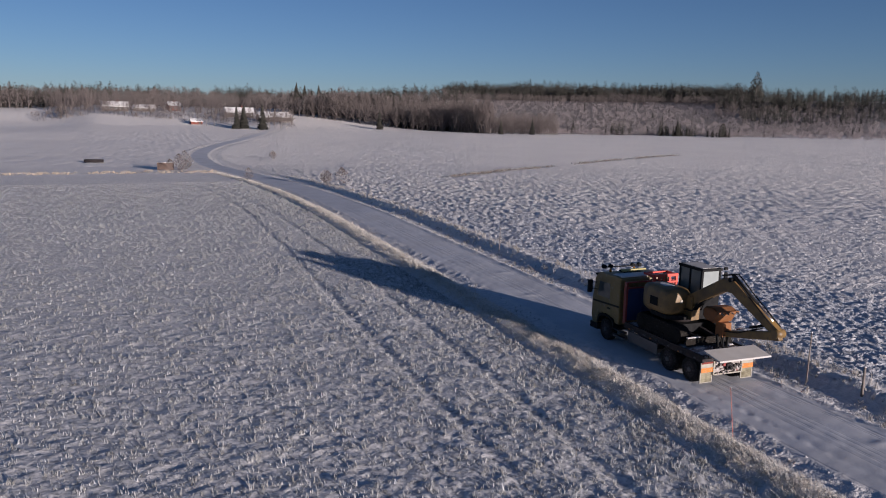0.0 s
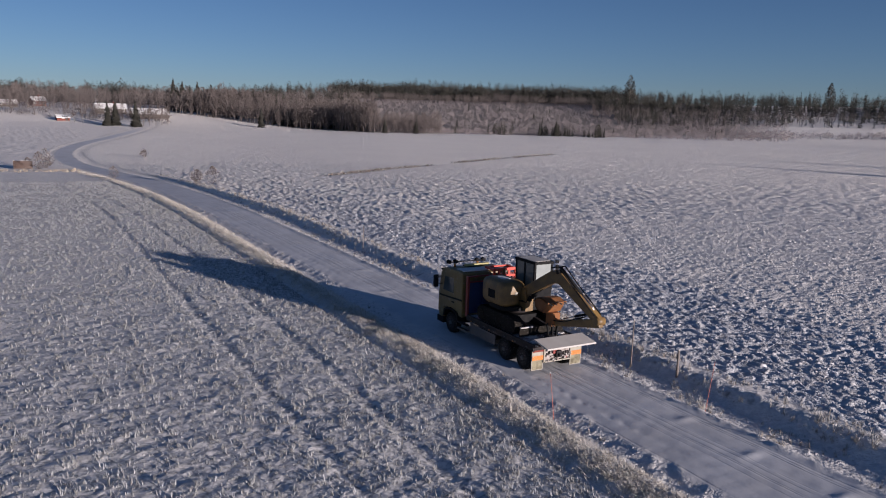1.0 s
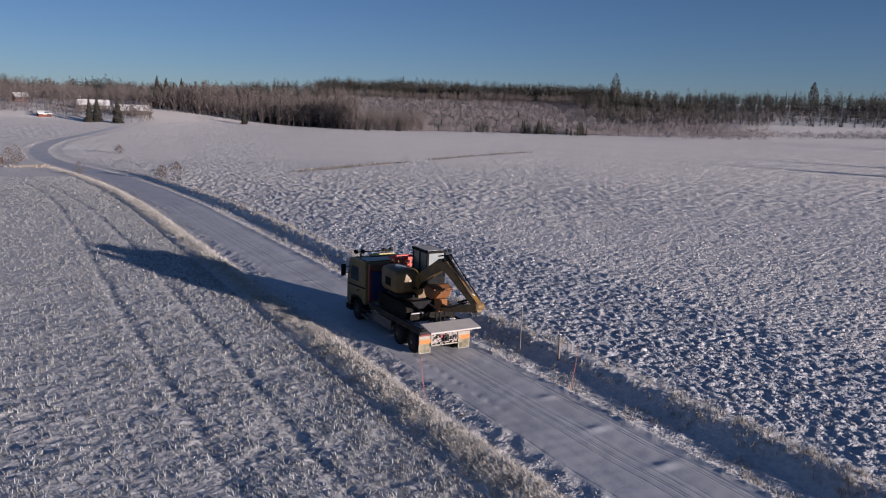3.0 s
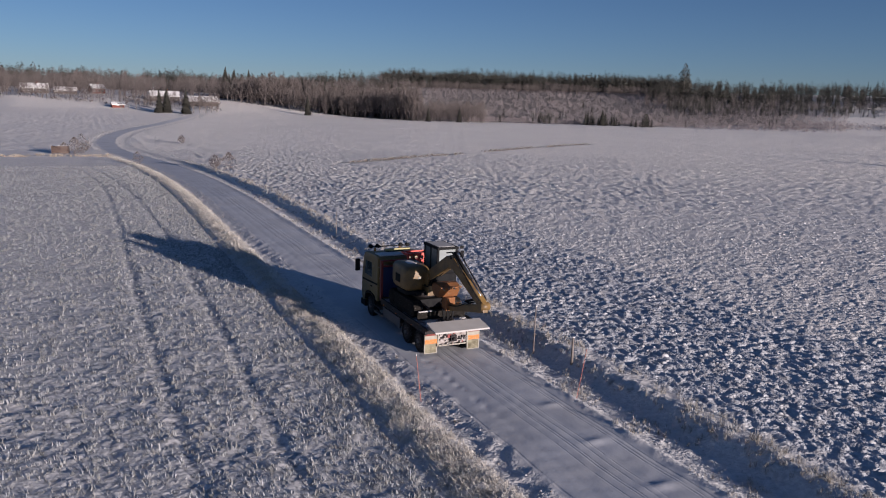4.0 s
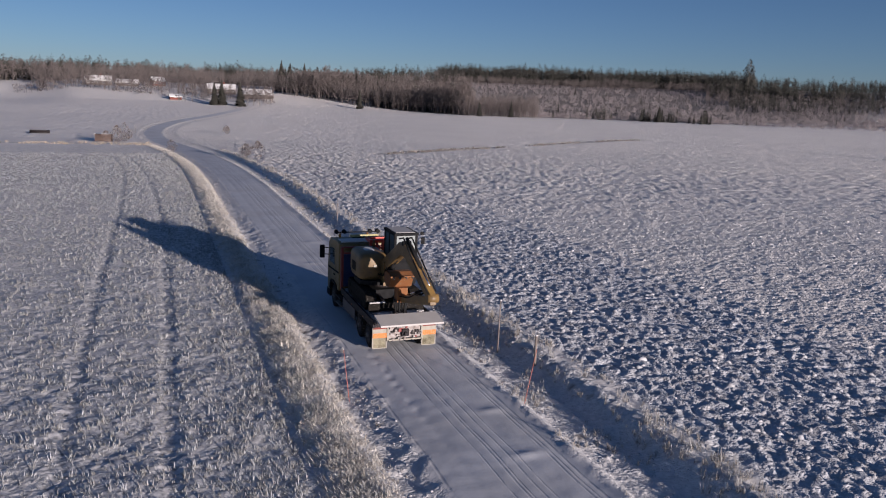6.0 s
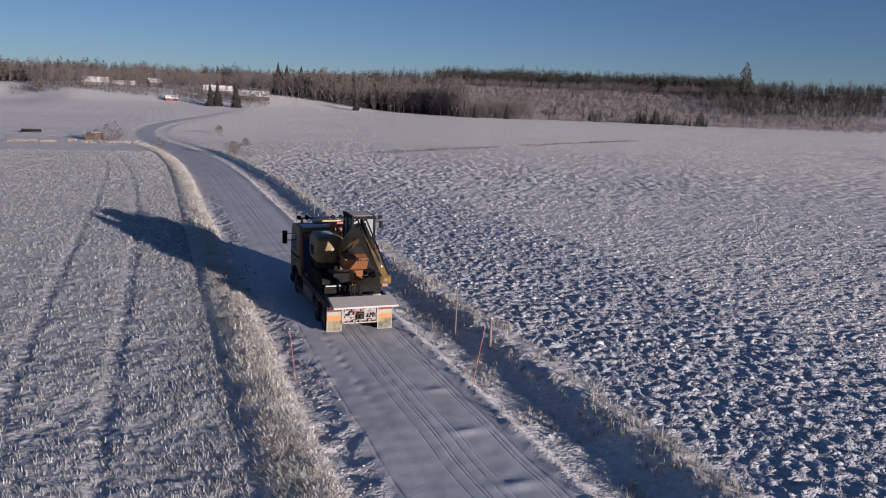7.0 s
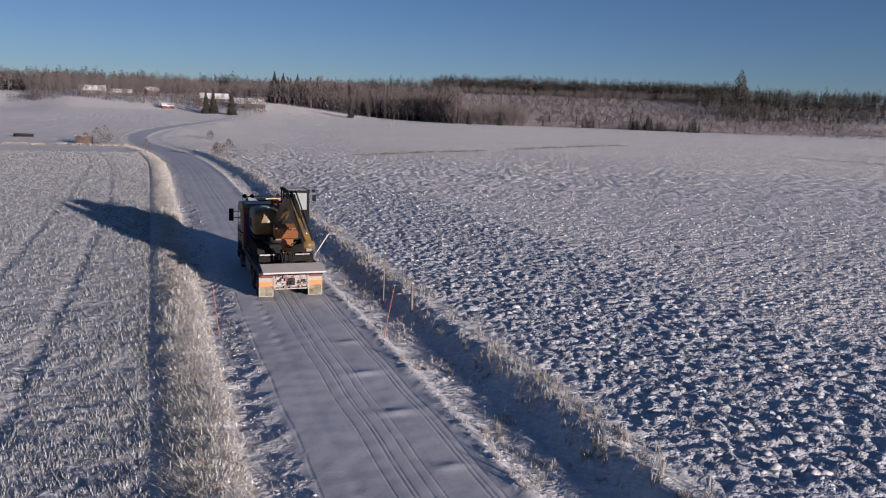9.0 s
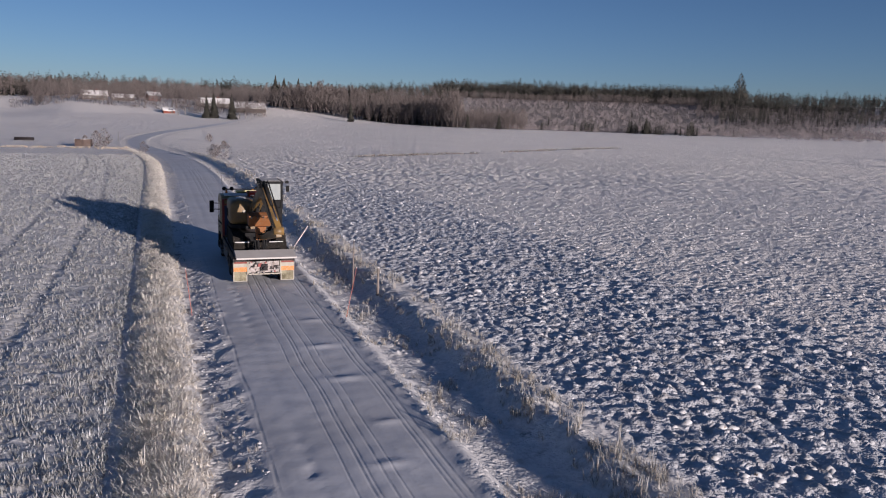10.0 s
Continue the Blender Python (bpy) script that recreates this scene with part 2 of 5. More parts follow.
def grain(x, y, size, seed):
    """Smooth noise from -1 to 1 with features of that size in metres."""
    x, y = x / size, y / size
    ix, iy = np.floor(x), np.floor(y)
    fx, fy = x - ix, y - iy
    total = 0
    ux, uy = fx * fx * fx * (fx * (fx * 6 - 15) + 10), fy * fy * fy * (fy * (fy * 6 - 15) + 10)
    for dx in (0, 1):
        for dy in (0, 1):
            a = lattice(ix + dx, iy + dy, seed) * 2 * np.pi
            g = np.cos(a) * (fx - dx) + np.sin(a) * (fy - dy)
            total = total + g * (ux if dx else 1 - ux) * (uy if dy else 1 - uy)
    return total * 1.5


def smooth(v, a, c):
    s = np.clip((v - a) / (c - a), 0, 1)
    return s * s * (3 - 2 * s)


def road_x(y):
    """The middle of the road: straight, then a bend to the left and back to the right up to the farms."""
    ys = [-4000, 105, 125, 145, 165, 185, 205, 225, 245, 270, 300, 340, 380, 420, 470, 520, 6000]
    xs = [20.85, 20.85, 20.3, 18.6, 16.2, 14.0, 12.8, 13.0, 15.0, 20.0, 29.0, 43.0, 55.0, 62.0, 66.0, 68.0, 400]
    s = 0
    for o in (-12, -6, 0, 6, 12):
        s = s + np.interp(y + o, ys, xs)
    return s / 5


def land(x, y):
    """The lie of the land, without its small forms."""
    dx, dy = x - 11.0, y - 16.0
    dist = np.sqrt(dx * dx + dy * dy) * np.where(dy < 0, 0.35, 1)
    a = np.degrees(np.arctan2(dx, np.abs(dy) + 1e-6))
    dist = dist - 60 * smooth(-a, 4, 8) * smooth(dist, 320, 420)
    left = np.interp(dist, [0, 80, 130, 175, 215, 290, 350, 385, 440, 520, 640, 900, 1500, 6000], [0, 0, -0.9, -1.9, -2.0, -1.2, 0.5, 2.0, 6.6, 9.4, 11.5, 16.0, 18.0, 18.0])
    right = np.interp(dist, [0, 80, 130, 180, 260, 340, 410, 480, 600, 700, 800, 1000, 1500, 6000], [0, 0, -1.0, -1.7, -0.6, 0.9, 0.6, 5.0, 15.0, 22.0, 26.0, 29.0, 30.0, 30.0])
    w = smooth(a, 9.0, 23.0)
    return left * (1 - w) + right * w


def clumps(x, y, size, seed, fill=0.7):
    """Rounded lumps standing apart, 0 to 1, each with a width and height of its own."""
    x, y = x / size, y / size
    ix, iy = np.floor(x), np.floor(y)
    best = np.zeros(np.shape(x))
    for dx in (-1, 0, 1):
        for dy in (-1, 0, 1):
            jx, jy = ix + dx, iy + dy
            a, c, e = lattice(jx, jy, seed), lattice(jx, jy, seed + 7), lattice(jx, jy, seed + 13)
            q = ((jx + a - x) ** 2 + (jy + c - y) ** 2) / (0.32 + 0.42 * e) ** 2
            best = np.maximum(best, np.clip(1 - q, 0, 1) ** 0.55 * (0.45 + 0.55 * lattice(jx, jy, seed + 19)) * (lattice(jx, jy, seed + 23) < fill))
    return best


def cross(d, table):
    return np.interp(d, [p[0] for p in table], [p[1] for p in table])


# height across the road, by distance from its middle
SECTION = [(-400, 0), (-9, 0.0), (-6.4, -0.02), (-5.6, -0.03), (-5.05, -0.03), (-4.8, 0.04), (-4.6, 0.12), (-4.1, 0.17), (-3.65, 0.16), (-3.42, 0.06), (-3.2, -0.13), (-2.8, -0.12), (-2.4, -0.04), (-2.05, 0.03), (0, 0.06), (1.7, 0.05), (2.05, 0.05), (2.2, -0.01),
           (2.45, -0.19), (3.0, -0.27), (3.8, -0.26), (4.2, -0.12), (4.5, 0.07), (4.85, 0.16), (5.4, 0.10), (6.2, 0.02), (400, 0)]


def wheel_lines(d, y):
    """Old tractor tracks in the grass field, 0 to 1."""
    tracks = 0
    for off, amp in ((-8.3, 0.3), (-10.8, 0.3)):
        bend = amp * np.sin(y / 19.0 + off) - 0.00035 * np.clip(y - 60, 0, 80) ** 2 * (off > -12)
        tracks = tracks + smooth(-np.abs(d - off - bend), -0.36, -0.12)
    return np.clip(tracks, 0, 1) * (1 - smooth(y, 120, 160))


def headland(x, y):
    """Distance from the road at which the ploughing turns."""
    return 17.4 - 2.4 * smooth(y, 72, 120) + 0.45 * grain(x * 0, y, 8, 5)


# low drifts left on the road: distance from its middle, place along it, length
DRIFTS = ((0.75, 30.6, 0.5), (0.95, 27.4, 0.35), (0.6, 33.6, 0.4), (0.35, 25.2, 0.4), (0.9, 36.6, 0.45), (-0.4, 58.0, 0.5), (0.7, 64.0, 0.5))


def terrain(x, y):
    """Height and the masks of road, grass, bare soil, relief, near greying and clod specks."""
    d = x - road_x(y)
    wob = grain(x * 0 + d * 0.2, y, 9.0, 3) * 0.10 + grain(x, y, 2.6, 4) * 0.06
    near = 1 - smooth(y, 115, 185)
    z = land(x, y) + cross(d + wob * smooth(np.abs(d), 1.9, 3.2), SECTION) * (0.25 + 0.75 * near)
    onroad = smooth(-np.abs(d + 0.12 + 0.6 * wob + 0.25 * grain(x, y, 0.5, 6) + 0.2 * grain(x, y, 1.7, 7)), -2.3, -1.7)
    # ploughed field to the right: furrows along the road on the headland, across it beyond
    plough = smooth(d, 5.2, 6.2)
    main = smooth(d - headland(x, y), -0.5, 0.6)
    far = smooth(y + 0.15 * np.abs(x - 20), 95, 200)
    rough = plough * (1 - 0.7 * far)
    open_land = np.clip(smooth(np.abs(d), 5, 9), 0, 1)
    # bearing of the furrows swings a little
    u, v = x + 0.35 * grain(x, y, 5, 21), y + 0.35 * grain(x, y, 5, 22)
    head = 0.12 * np.abs(grain(u / 0.85, v / 1.5, 0.46, 11)) + 0.085 * np.abs(grain(u, v / 1.2, 0.26, 17)) + 0.035 * clumps(u, v, 0.34, 25, 0.35)
    body = 0.075 * np.abs(grain(u / 1.5, v, 0.46, 12)) + 0.06 * np.abs(grain(u / 1.3, v, 0.27, 18)) + 0.02 * clumps(u / 1.4, v, 0.3, 26, 0.35)
    z = z + rough * (head * (1 - main) + body * main + 0.035 * grain(x, y, 2.2, 23) + 0.012 * grain(x, y, 0.35, 24))
    mid = smooth(y + 0.2 * np.abs(x - 20), 60, 110) * (1 - smooth(y, 170, 230))
    z = z + plough * mid * (0.20 * np.abs(grain(x, y / 1.8, 0.9, 28)) + 0.04 * grain(x, y, 1.6, 27))
    z = z + open_land * far * smooth(y, 120, 200) * (0.15 * np.abs(grain(x, y / 1.3, 2.4, 29)) + 0.09 * grain(x, y / 1.3, 5.0, 30) * smooth(y, 150, 240)) * (1 - smooth(y, 330, 400))
    seam = smooth(-np.abs(d - headland(x, y)), -0.8, -0.1) * plough
    z = z - 0.11 * seam * (0.6 + 0.8 * grain(x, y, 3.5, 20)) * (1 - smooth(y, 120, 170))
    # grass field to the left
    lea = smooth(-d, 4.9, 5.5)
    tuft = clumps(x, y / 1.1, 0.23, 31, 0.75)
    z = z + lea * (0.03 * tuft + 0.04 * np.abs(grain(x, y, 0.34, 36)) + 0.03 * clumps(x, y, 0.55, 34, 0.5) + 0.012 * grain(x, y, 0.5, 33) + 0.035 * grain(x, y, 3.0, 35)) * (1 - 0.7 * smooth(y, 120, 190))
    tracks = wheel_lines(d, y)
    z = z - 0.055 * tracks * lea
    # berms and ditches
    berm = np.exp(-((d + 4.05) / 0.5) ** 4) + np.exp(-((d - 4.95) / 0.5) ** 2)
    z = z + berm * (0.05 * grain(x, y, 0.9, 41) + 0.05 * clumps(x, y, 0.3, 43, 0.8)) * near
    verge = (1 - onroad) * smooth(-np.abs(d), -5.6, -5.0)
    z = z + verge * (0.025 * grain(x, y, 0.8, 46) + 0.035 * clumps(x, y / 1.3, 0.26, 45, 0.6) + 0.035 * clumps(x, y, 0.6, 47, 0.4)) * near
    # wheel tracks, tread marks and drifts on the road
    ruts = 0
    for off, w, deep in ((-2.0, 0.09, 1.5), (-1.22, 0.16, 0.7), (-0.62, 0.10, 1.0), (-0.28, 0.07, 1.0), (0.12, 0.07, 1.0), (0.42, 0.10, 1.0), (1.22, 0.12, 1.0), (1.5, 0.09, 1.5)):
        ruts = ruts + deep * smooth(-np.abs(d - off - 0.06 * grain(x * 0, y, 7, int(off * 100) + 300)), -w, -w * 0.5)
    z = z - 0.009 * ruts * onroad + onroad * (0.007 * grain(x, y, 0.5, 51) + 0.02 * grain(x, y, 3, 55))
    z = z - 0.02 * onroad * smooth(-np.abs(d + 1.28 + 0.05 * grain(x * 0, y, 3, 57)), -0.16, -0.05) * smooth(grain(x, y, 0.42, 58), -0.05, 0.25) * smooth(grain(x * 0, y, 9, 60), -0.1, 0.2)
    for dd, yy, ln in DRIFTS:
        z = z + 0.035 * np.exp(-((d - dd) / ln) ** 2 - ((y - yy) / (0.28 * ln + 0.05)) ** 2)
    z = z + (0.03 + 0.02 * clumps(x, y, 0.25, 59, 0.7)) * np.exp(-((d - 1.98) / 0.16) ** 2) * near
    # far ditch across the right-hand field
    q = np.clip(((x - 58) * 71 + (y - 153) * 46) / (71 ** 2 + 46 ** 2), -0.12, 1.25)
    away = np.hypot(x - 58 - 71 * q + 1.2 * grain(x, y, 14, 81), y - 153 - 46 * q - 14 * q * (1 - q))
    ditch = smooth(-away, -2.3, -0.9) * (0.45 + 0.55 * smooth(grain(x, y, 16, 83), -0.3, 0.3))
    z = z - 0.08 * ditch
    bank = smooth(-np.abs(y - 167 - 0.05 * x - 1.2 * grain(x, y, 11, 85)), -1.8, -0.4) * smooth(-d, 2.5, 4.5)
    z = z + 0.12 * bank * (0.6 + 0.4 * grain(x, y, 2, 87))
    # tracks take extra grass colour, standing in for the shade in their hollows
    grass = np.clip(berm * 0.25 + 0.75 * lea * (1 + 0.35 * tracks) * (1 - 0.7 * smooth(y, 120, 175)) + 0.25 * verge + 0.8 * ditch + 0.9 * bank + 0.15 * plough * (1 - far), 0, 1)
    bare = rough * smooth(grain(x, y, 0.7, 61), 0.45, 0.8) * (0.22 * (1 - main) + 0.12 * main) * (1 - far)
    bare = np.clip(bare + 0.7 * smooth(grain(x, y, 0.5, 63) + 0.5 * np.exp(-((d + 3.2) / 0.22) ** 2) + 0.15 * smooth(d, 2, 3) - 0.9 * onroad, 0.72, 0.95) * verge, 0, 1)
    ddx, ddy = x - 11.0, y - 16.0
    bear, dist = np.degrees(np.arctan2(ddx, ddy)), np.sqrt(ddx * ddx + ddy * ddy)
    edge = 352 + 135 * np.clip((bear - 23) / 43, 0, 1.2)
    heath = smooth(-bear, -52, -47) * smooth(dist - edge, 2, 22) * smooth(bear, 20, 24) * smooth(-dist, -1000, -900)
    grass = np.clip(grass + heath, 0, 1)
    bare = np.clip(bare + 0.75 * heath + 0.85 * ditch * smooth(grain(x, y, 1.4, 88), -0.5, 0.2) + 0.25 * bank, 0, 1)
    coarse = np.clip(0.75 * plough + 0.9 * far * (1 - lea) + 0.25 * lea + 0.5 * verge, 0, 1) * (1 - onroad)
    # greyed near ground, most on the headland: thin snow plus shade put into colour
    near_grey = np.clip(plough * (1 - 0.6 * main) * (1 - smooth(y, 60, 130)) + 0.6 * verge * (1 - smooth(y, 60, 115)) + 0.6 * lea * (1 - smooth(y, 90, 150)), 0, 1)
    # specks of soil and painted clod shadow, fewer beyond the headland
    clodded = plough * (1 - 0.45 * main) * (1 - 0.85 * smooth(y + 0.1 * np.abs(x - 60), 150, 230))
    return z, onroad * (1 - 0.6 * smooth(y, 300, 380)), grass, bare, coarse, near_grey, clodded


def spaced(knots):
    """Coordinates whose spacing goes smoothly through (place, step) pairs."""
    out = [knots[0][0]]
    while out[-1] < knots[-1][0]:
        out.append(out[-1] + float(np.interp(out[-1], [k[0] for k in knots], [k[1] for k in knots])))
    return np.array(out)


gx = spaced([(-5000, 600), (-1200, 120), (-300, 14), (-60, 2.4), (-14, 0.38), (3, 0.2), (13, 0.12), (28, 0.12), (46, 0.19), (70, 0.36), (110, 0.8), (180, 2.2), (420, 9), (1300, 120), (5200, 600)])
gy = spaced([(-5000, 600), (-800, 90), (-100, 12), (10, 0.6), (21, 0.11), (40, 0.125), (60, 0.19), (90, 0.32), (150, 0.65), (260, 1.6), (380, 4), (500, 8), (1300, 90), (5200, 600)])
GX, GY = np.meshgrid(gx, gy)
GZ, g_road, g_grass, g_bare, g_coarse, g_near_grey, g_clodded = terrain(GX, GY)
nx, ny = len(gx), len(gy)
idx = np.arange(nx * ny).reshape(ny, nx)
quads = np.stack([idx[:-1, :-1], idx[:-1, 1:], idx[1:, 1:], idx[1:, :-1]], -1).reshape(-1, 4)
pts = np.stack([GX, GY, GZ], -1).reshape(-1, 3)
masks = (("road", g_road), ("grass", g_grass), ("bare", g_bare), ("coarse", g_coarse), ("near_grey", g_near_grey), ("clodded", g_clodded), ("smoothed", np.clip(g_road + 0.6 * g_clodded, 0, 1)))
on_road = (np.abs((GX - road_x(GY)).ravel()[quads]).mean(1) < 1.95) & (GY.ravel()[quads[:, 0]] > -60) & (GY.ravel()[quads[:, 0]] < 372)


slope_y, slope_x = np.gradient(GZ, gy, gx)
normals = np.stack([-slope_x, -slope_y, np.ones_like(GZ)], -1).reshape(-1, 3)
normals /= np.linalg.norm(normals, axis=1, keepdims=True)


def sheet(name, faces, label, category):
    """A piece of the terrain with its masks."""
    used, inverse = np.unique(faces, return_inverse=True)
    ob = mesh_object(name, pts[used], inverse.reshape(-1, 4), M_GROUND, label, category, "structure")
    for key, arr in masks:
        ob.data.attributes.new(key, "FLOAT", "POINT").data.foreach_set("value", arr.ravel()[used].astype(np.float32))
    ob.data.polygons.foreach_set("use_smooth", np.ones(len(faces), bool))
    ob.data.normals_split_custom_set_from_vertices(normals[used])
    return ob


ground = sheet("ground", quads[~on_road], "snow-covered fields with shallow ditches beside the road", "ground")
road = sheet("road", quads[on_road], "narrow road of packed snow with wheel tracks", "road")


def height(x, y):
    return float(terrain(np.array([float(x)]), np.array([float(y)]))[0][0])


# ---- plants as joined stuff ----
def scatter(proto_list, xs, ys, zs, scales, turns, picks, lean=None):
    """Joined copies of prototypes (verts, tris) at the places given."""
    vs, fs, base = [], [], 0
    for k, (pv, pf) in enumerate(proto_list):
        sel = np.where(picks == k)[0]
        if not len(sel):
            continue
        c, s = np.cos(turns[sel])[:, None], np.sin(turns[sel])[:, None]
        sc = scales[sel][:, None]
        x = (pv[None, :, 0] * c - pv[None, :, 1] * s) * sc + xs[sel][:, None]
        y = (pv[None, :, 0] * s + pv[None, :, 1] * c) * sc + ys[sel][:, None]
        z = pv[None, :, 2] * sc + zs[sel][:, None]
        vs.append(np.stack([x, y, z], -1).reshape(-1, 3))
        fs.append((pf[None] + (np.arange(len(sel)) * len(pv))[:, None, None] + base).reshape(-1, 3))
        base += len(sel) * len(pv)
    return np.concatenate(vs), np.concatenate(fs)


def tuft_proto(rng, blades, height_, spread, width):
    v, f = [], []
    for _ in range(blades):
        a, r = rng.uniform(0, 2 * np.pi), rng.uniform(0, spread * 0.4)
        b = rng.uniform(0, 2 * np.pi)
        h, o = height_ * rng.uniform(0.5, 1.1), rng.uniform(0.2, 1.0) * spread
        p = np.array([np.cos(b) * r, np.sin(b) * r, -0.03])
        side = np.array([-np.sin(a), np.cos(a), 0]) * width
        tip = p + np.array([np.cos(a) * o, np.sin(a) * o, h])
        mid = (p + tip) / 2 + np.array([0, 0, h * 0.18])
        k = len(v)
        v += [p - side, p + side, mid + side * 0.8, mid - side * 0.8, tip]
        f += [(k, k + 1, k + 2), (k, k + 2, k + 3), (k + 3, k + 2, k + 4)]
    return np.array(v), np.array(f)


def spruce_proto(rng, tiers=11, per=7, wide=0.19):
    """One metre tall: a tapered stem and drooping boughs in uneven tiers."""
    v, f = [], []
    for a in range(4):
        v.append((0.014 * np.cos(a * 1.57), 0.014 * np.sin(a * 1.57), -0.03))
    v.append((0, 0, 0.97))
    f += [(a, (a + 1) % 4, 4) for a in range(4)]
    for i in range(tiers):
        q = i / tiers
        z = 0.07 + 0.9 * q
        r = wide * (1 - q) ** 0.85 + 0.012
        for j in range(per):
            a = rng.uniform(0, 2 * np.pi)
            rr = r * rng.uniform(0.55, 1.15)
            zz = z + rng.uniform(-0.03, 0.03)
            wdt = rr * rng.uniform(0.28, 0.5)
            c, s = np.cos(a), np.sin(a)
            k = len(v)
            v += [(0, 0, zz + 0.05), (c * rr * 0.6 - s * wdt, s * rr * 0.6 + c * wdt, zz - rr * 0.22), (c * rr * 0.6 + s * wdt, s * rr * 0.6 - c * wdt, zz - rr * 0.22), (c * rr, s * rr, zz - rr * 0.32)]
            f += [(k, k + 1, k + 2), (k + 1, k + 3, k + 2)]
    return np.array(v), np.array(f)


def birch_proto(rng, limbs=9, twigs=90, wide=0.2, low=0.2, thick=1.0):
    """One metre tall, leafless: stem, limbs and a haze of thin twigs."""
    v, f = [], []
    bow = rng.uniform(-0.04, 0.04, 2)
    for a in range(3):
        v.append((0.013 * np.cos(a * 2.09), 0.013 * np.sin(a * 2.09), -0.03))
    v.append((bow[0], bow[1], 0.9))
    f += [(0, 1, 3), (1, 2, 3), (2, 0, 3)]

    def sliver(p, q, w):
        p, q = np.array(p), np.array(q)
        side = np.cross(q - p, rng.normal(size=3))
        side = side / (np.linalg.norm(side) + 1e-9) * w
        k = len(v)
        v.extend([p - side, p + side, q])
        f.append((k, k + 1, k + 2))

    tips = []
    for i in range(limbs):
        z = low + (0.8 - low) * (i + rng.uniform(0, 1)) / limbs
        a = rng.uniform(0, 2 * np.pi)
        r = wide * (1.05 - 0.75 * abs(z - 0.42)) * rng.uniform(0.6, 1.1)
        tip = (np.cos(a) * r, np.sin(a) * r, min(1, z + rng.uniform(0.12, 0.26)))
        sliver((bow[0] * z, bow[1] * z, z), tip, 0.006)
        tips.append((np.array((bow[0] * z, bow[1] * z, z)), np.array(tip)))
    for i in range(twigs):
        p, q = tips[rng.integers(len(tips))]
        s = p + (q - p) * rng.uniform(0.35, 1.0)
        e = s + rng.normal(size=3) * np.array([0.034, 0.034, 0.03]) + np.array([0, 0, 0.075])
        sliver(s, e, rng.uniform(0.006, 0.014) * thick)
    return np.array(v), np.array(f)


def crown_proto(rng, leaves=80, wide=0.2, low=0.2, leaf=0.035, top=0.5, stem=0.012):
    """One metre tall: a stem under an uneven rounded crown of small clumps; top: where along the crown it is widest."""
    v = [(stem, 0, -0.03), (-stem * 0.5, stem * 0.87, -0.03), (-stem * 0.5, -stem * 0.87, -0.03), (0, 0, 0.85)]
    f = [(0, 1, 3), (1, 2, 3), (2, 0, 3)]
    knots = [(rng.uniform(-0.35, 0.35), rng.uniform(-0.35, 0.35), rng.uniform(0.1, 0.95)) for _ in range(7)]
    for _ in range(leaves):
        kx, ky, kq = knots[rng.integers(7)]
        q = np.clip(kq + rng.normal(0, 0.14), 0, 1)
        r = wide * (np.sin(np.pi * 0.5 * q / top) if q < top else np.cos(np.pi * 0.5 * (q - top) / (1.02 - top))) ** 0.7
        a, o = rng.uniform(0, 6.28), np.sqrt(rng.uniform(0.1, 1))
        c = np.array([(np.cos(a) * o + 0.5 * kx) * r, (np.sin(a) * o + 0.5 * ky) * r, low + (1 - low) * q])
        p, e = rng.normal(size=3), rng.normal(size=3)
        p, e = p / np.linalg.norm(p) * leaf, e / np.linalg.norm(e) * leaf * 0.7
        p[2] = abs(p[2]) * 1.3
        k = len(v)
        v += [c - p * 0.6 - e, c - p * 0.6 + e, c + p]
        f.append((k, k + 1, k + 2))
    return np.array(v), np.array(f)


rng = np.random.default_rng(5)
SPRUCES = [spruce_proto(rng, 11, 7, w) for w in (0.19, 0.24, 0.28, 0.22)]
FAR_SPRUCES = [spruce_proto(rng, 6, 5, w) for w in (0.20, 0.25, 0.29, 0.23)]
BIRCHES = [birch_proto(rng, 12, 90, 0.19, 0.06, 0.85)] + [crown_proto(rng, 130, w, 0.14, 0.022, 0.45) for w in (0.15, 0.19, 0.17, 0.22)]
FAR_BIRCHES = [crown_proto(rng, 75, w, 0.12, 0.034, 0.5) for w in (0.17, 0.21, 0.25, 0.19)]
PINES = [crown_proto(rng, 75, w, 0.3, 0.036, 0.5, 0.016) for w in (0.17, 0.21, 0.15)] + FAR_SPRUCES[:2]
YOUNG = [crown_proto(rng, 150, w, 0.02, 0.045, 0.3, 0.02) for w in (0.2, 0.26, 0.3)] + SPRUCES[:2]
SHRUBS = [crown_proto(rng, 34, w, 0.0, 0.10, 0.4, 0.02) for w in (0.45, 0.6, 0.5, 0.7)]


def polar(a, dist):
    """Places at bearings a (degrees from +y towards +x) and distances from a point on the path."""
    return 11.0 + np.sin(np.radians(a)) * dist, 16.0 + np.cos(np.radians(a)) * dist


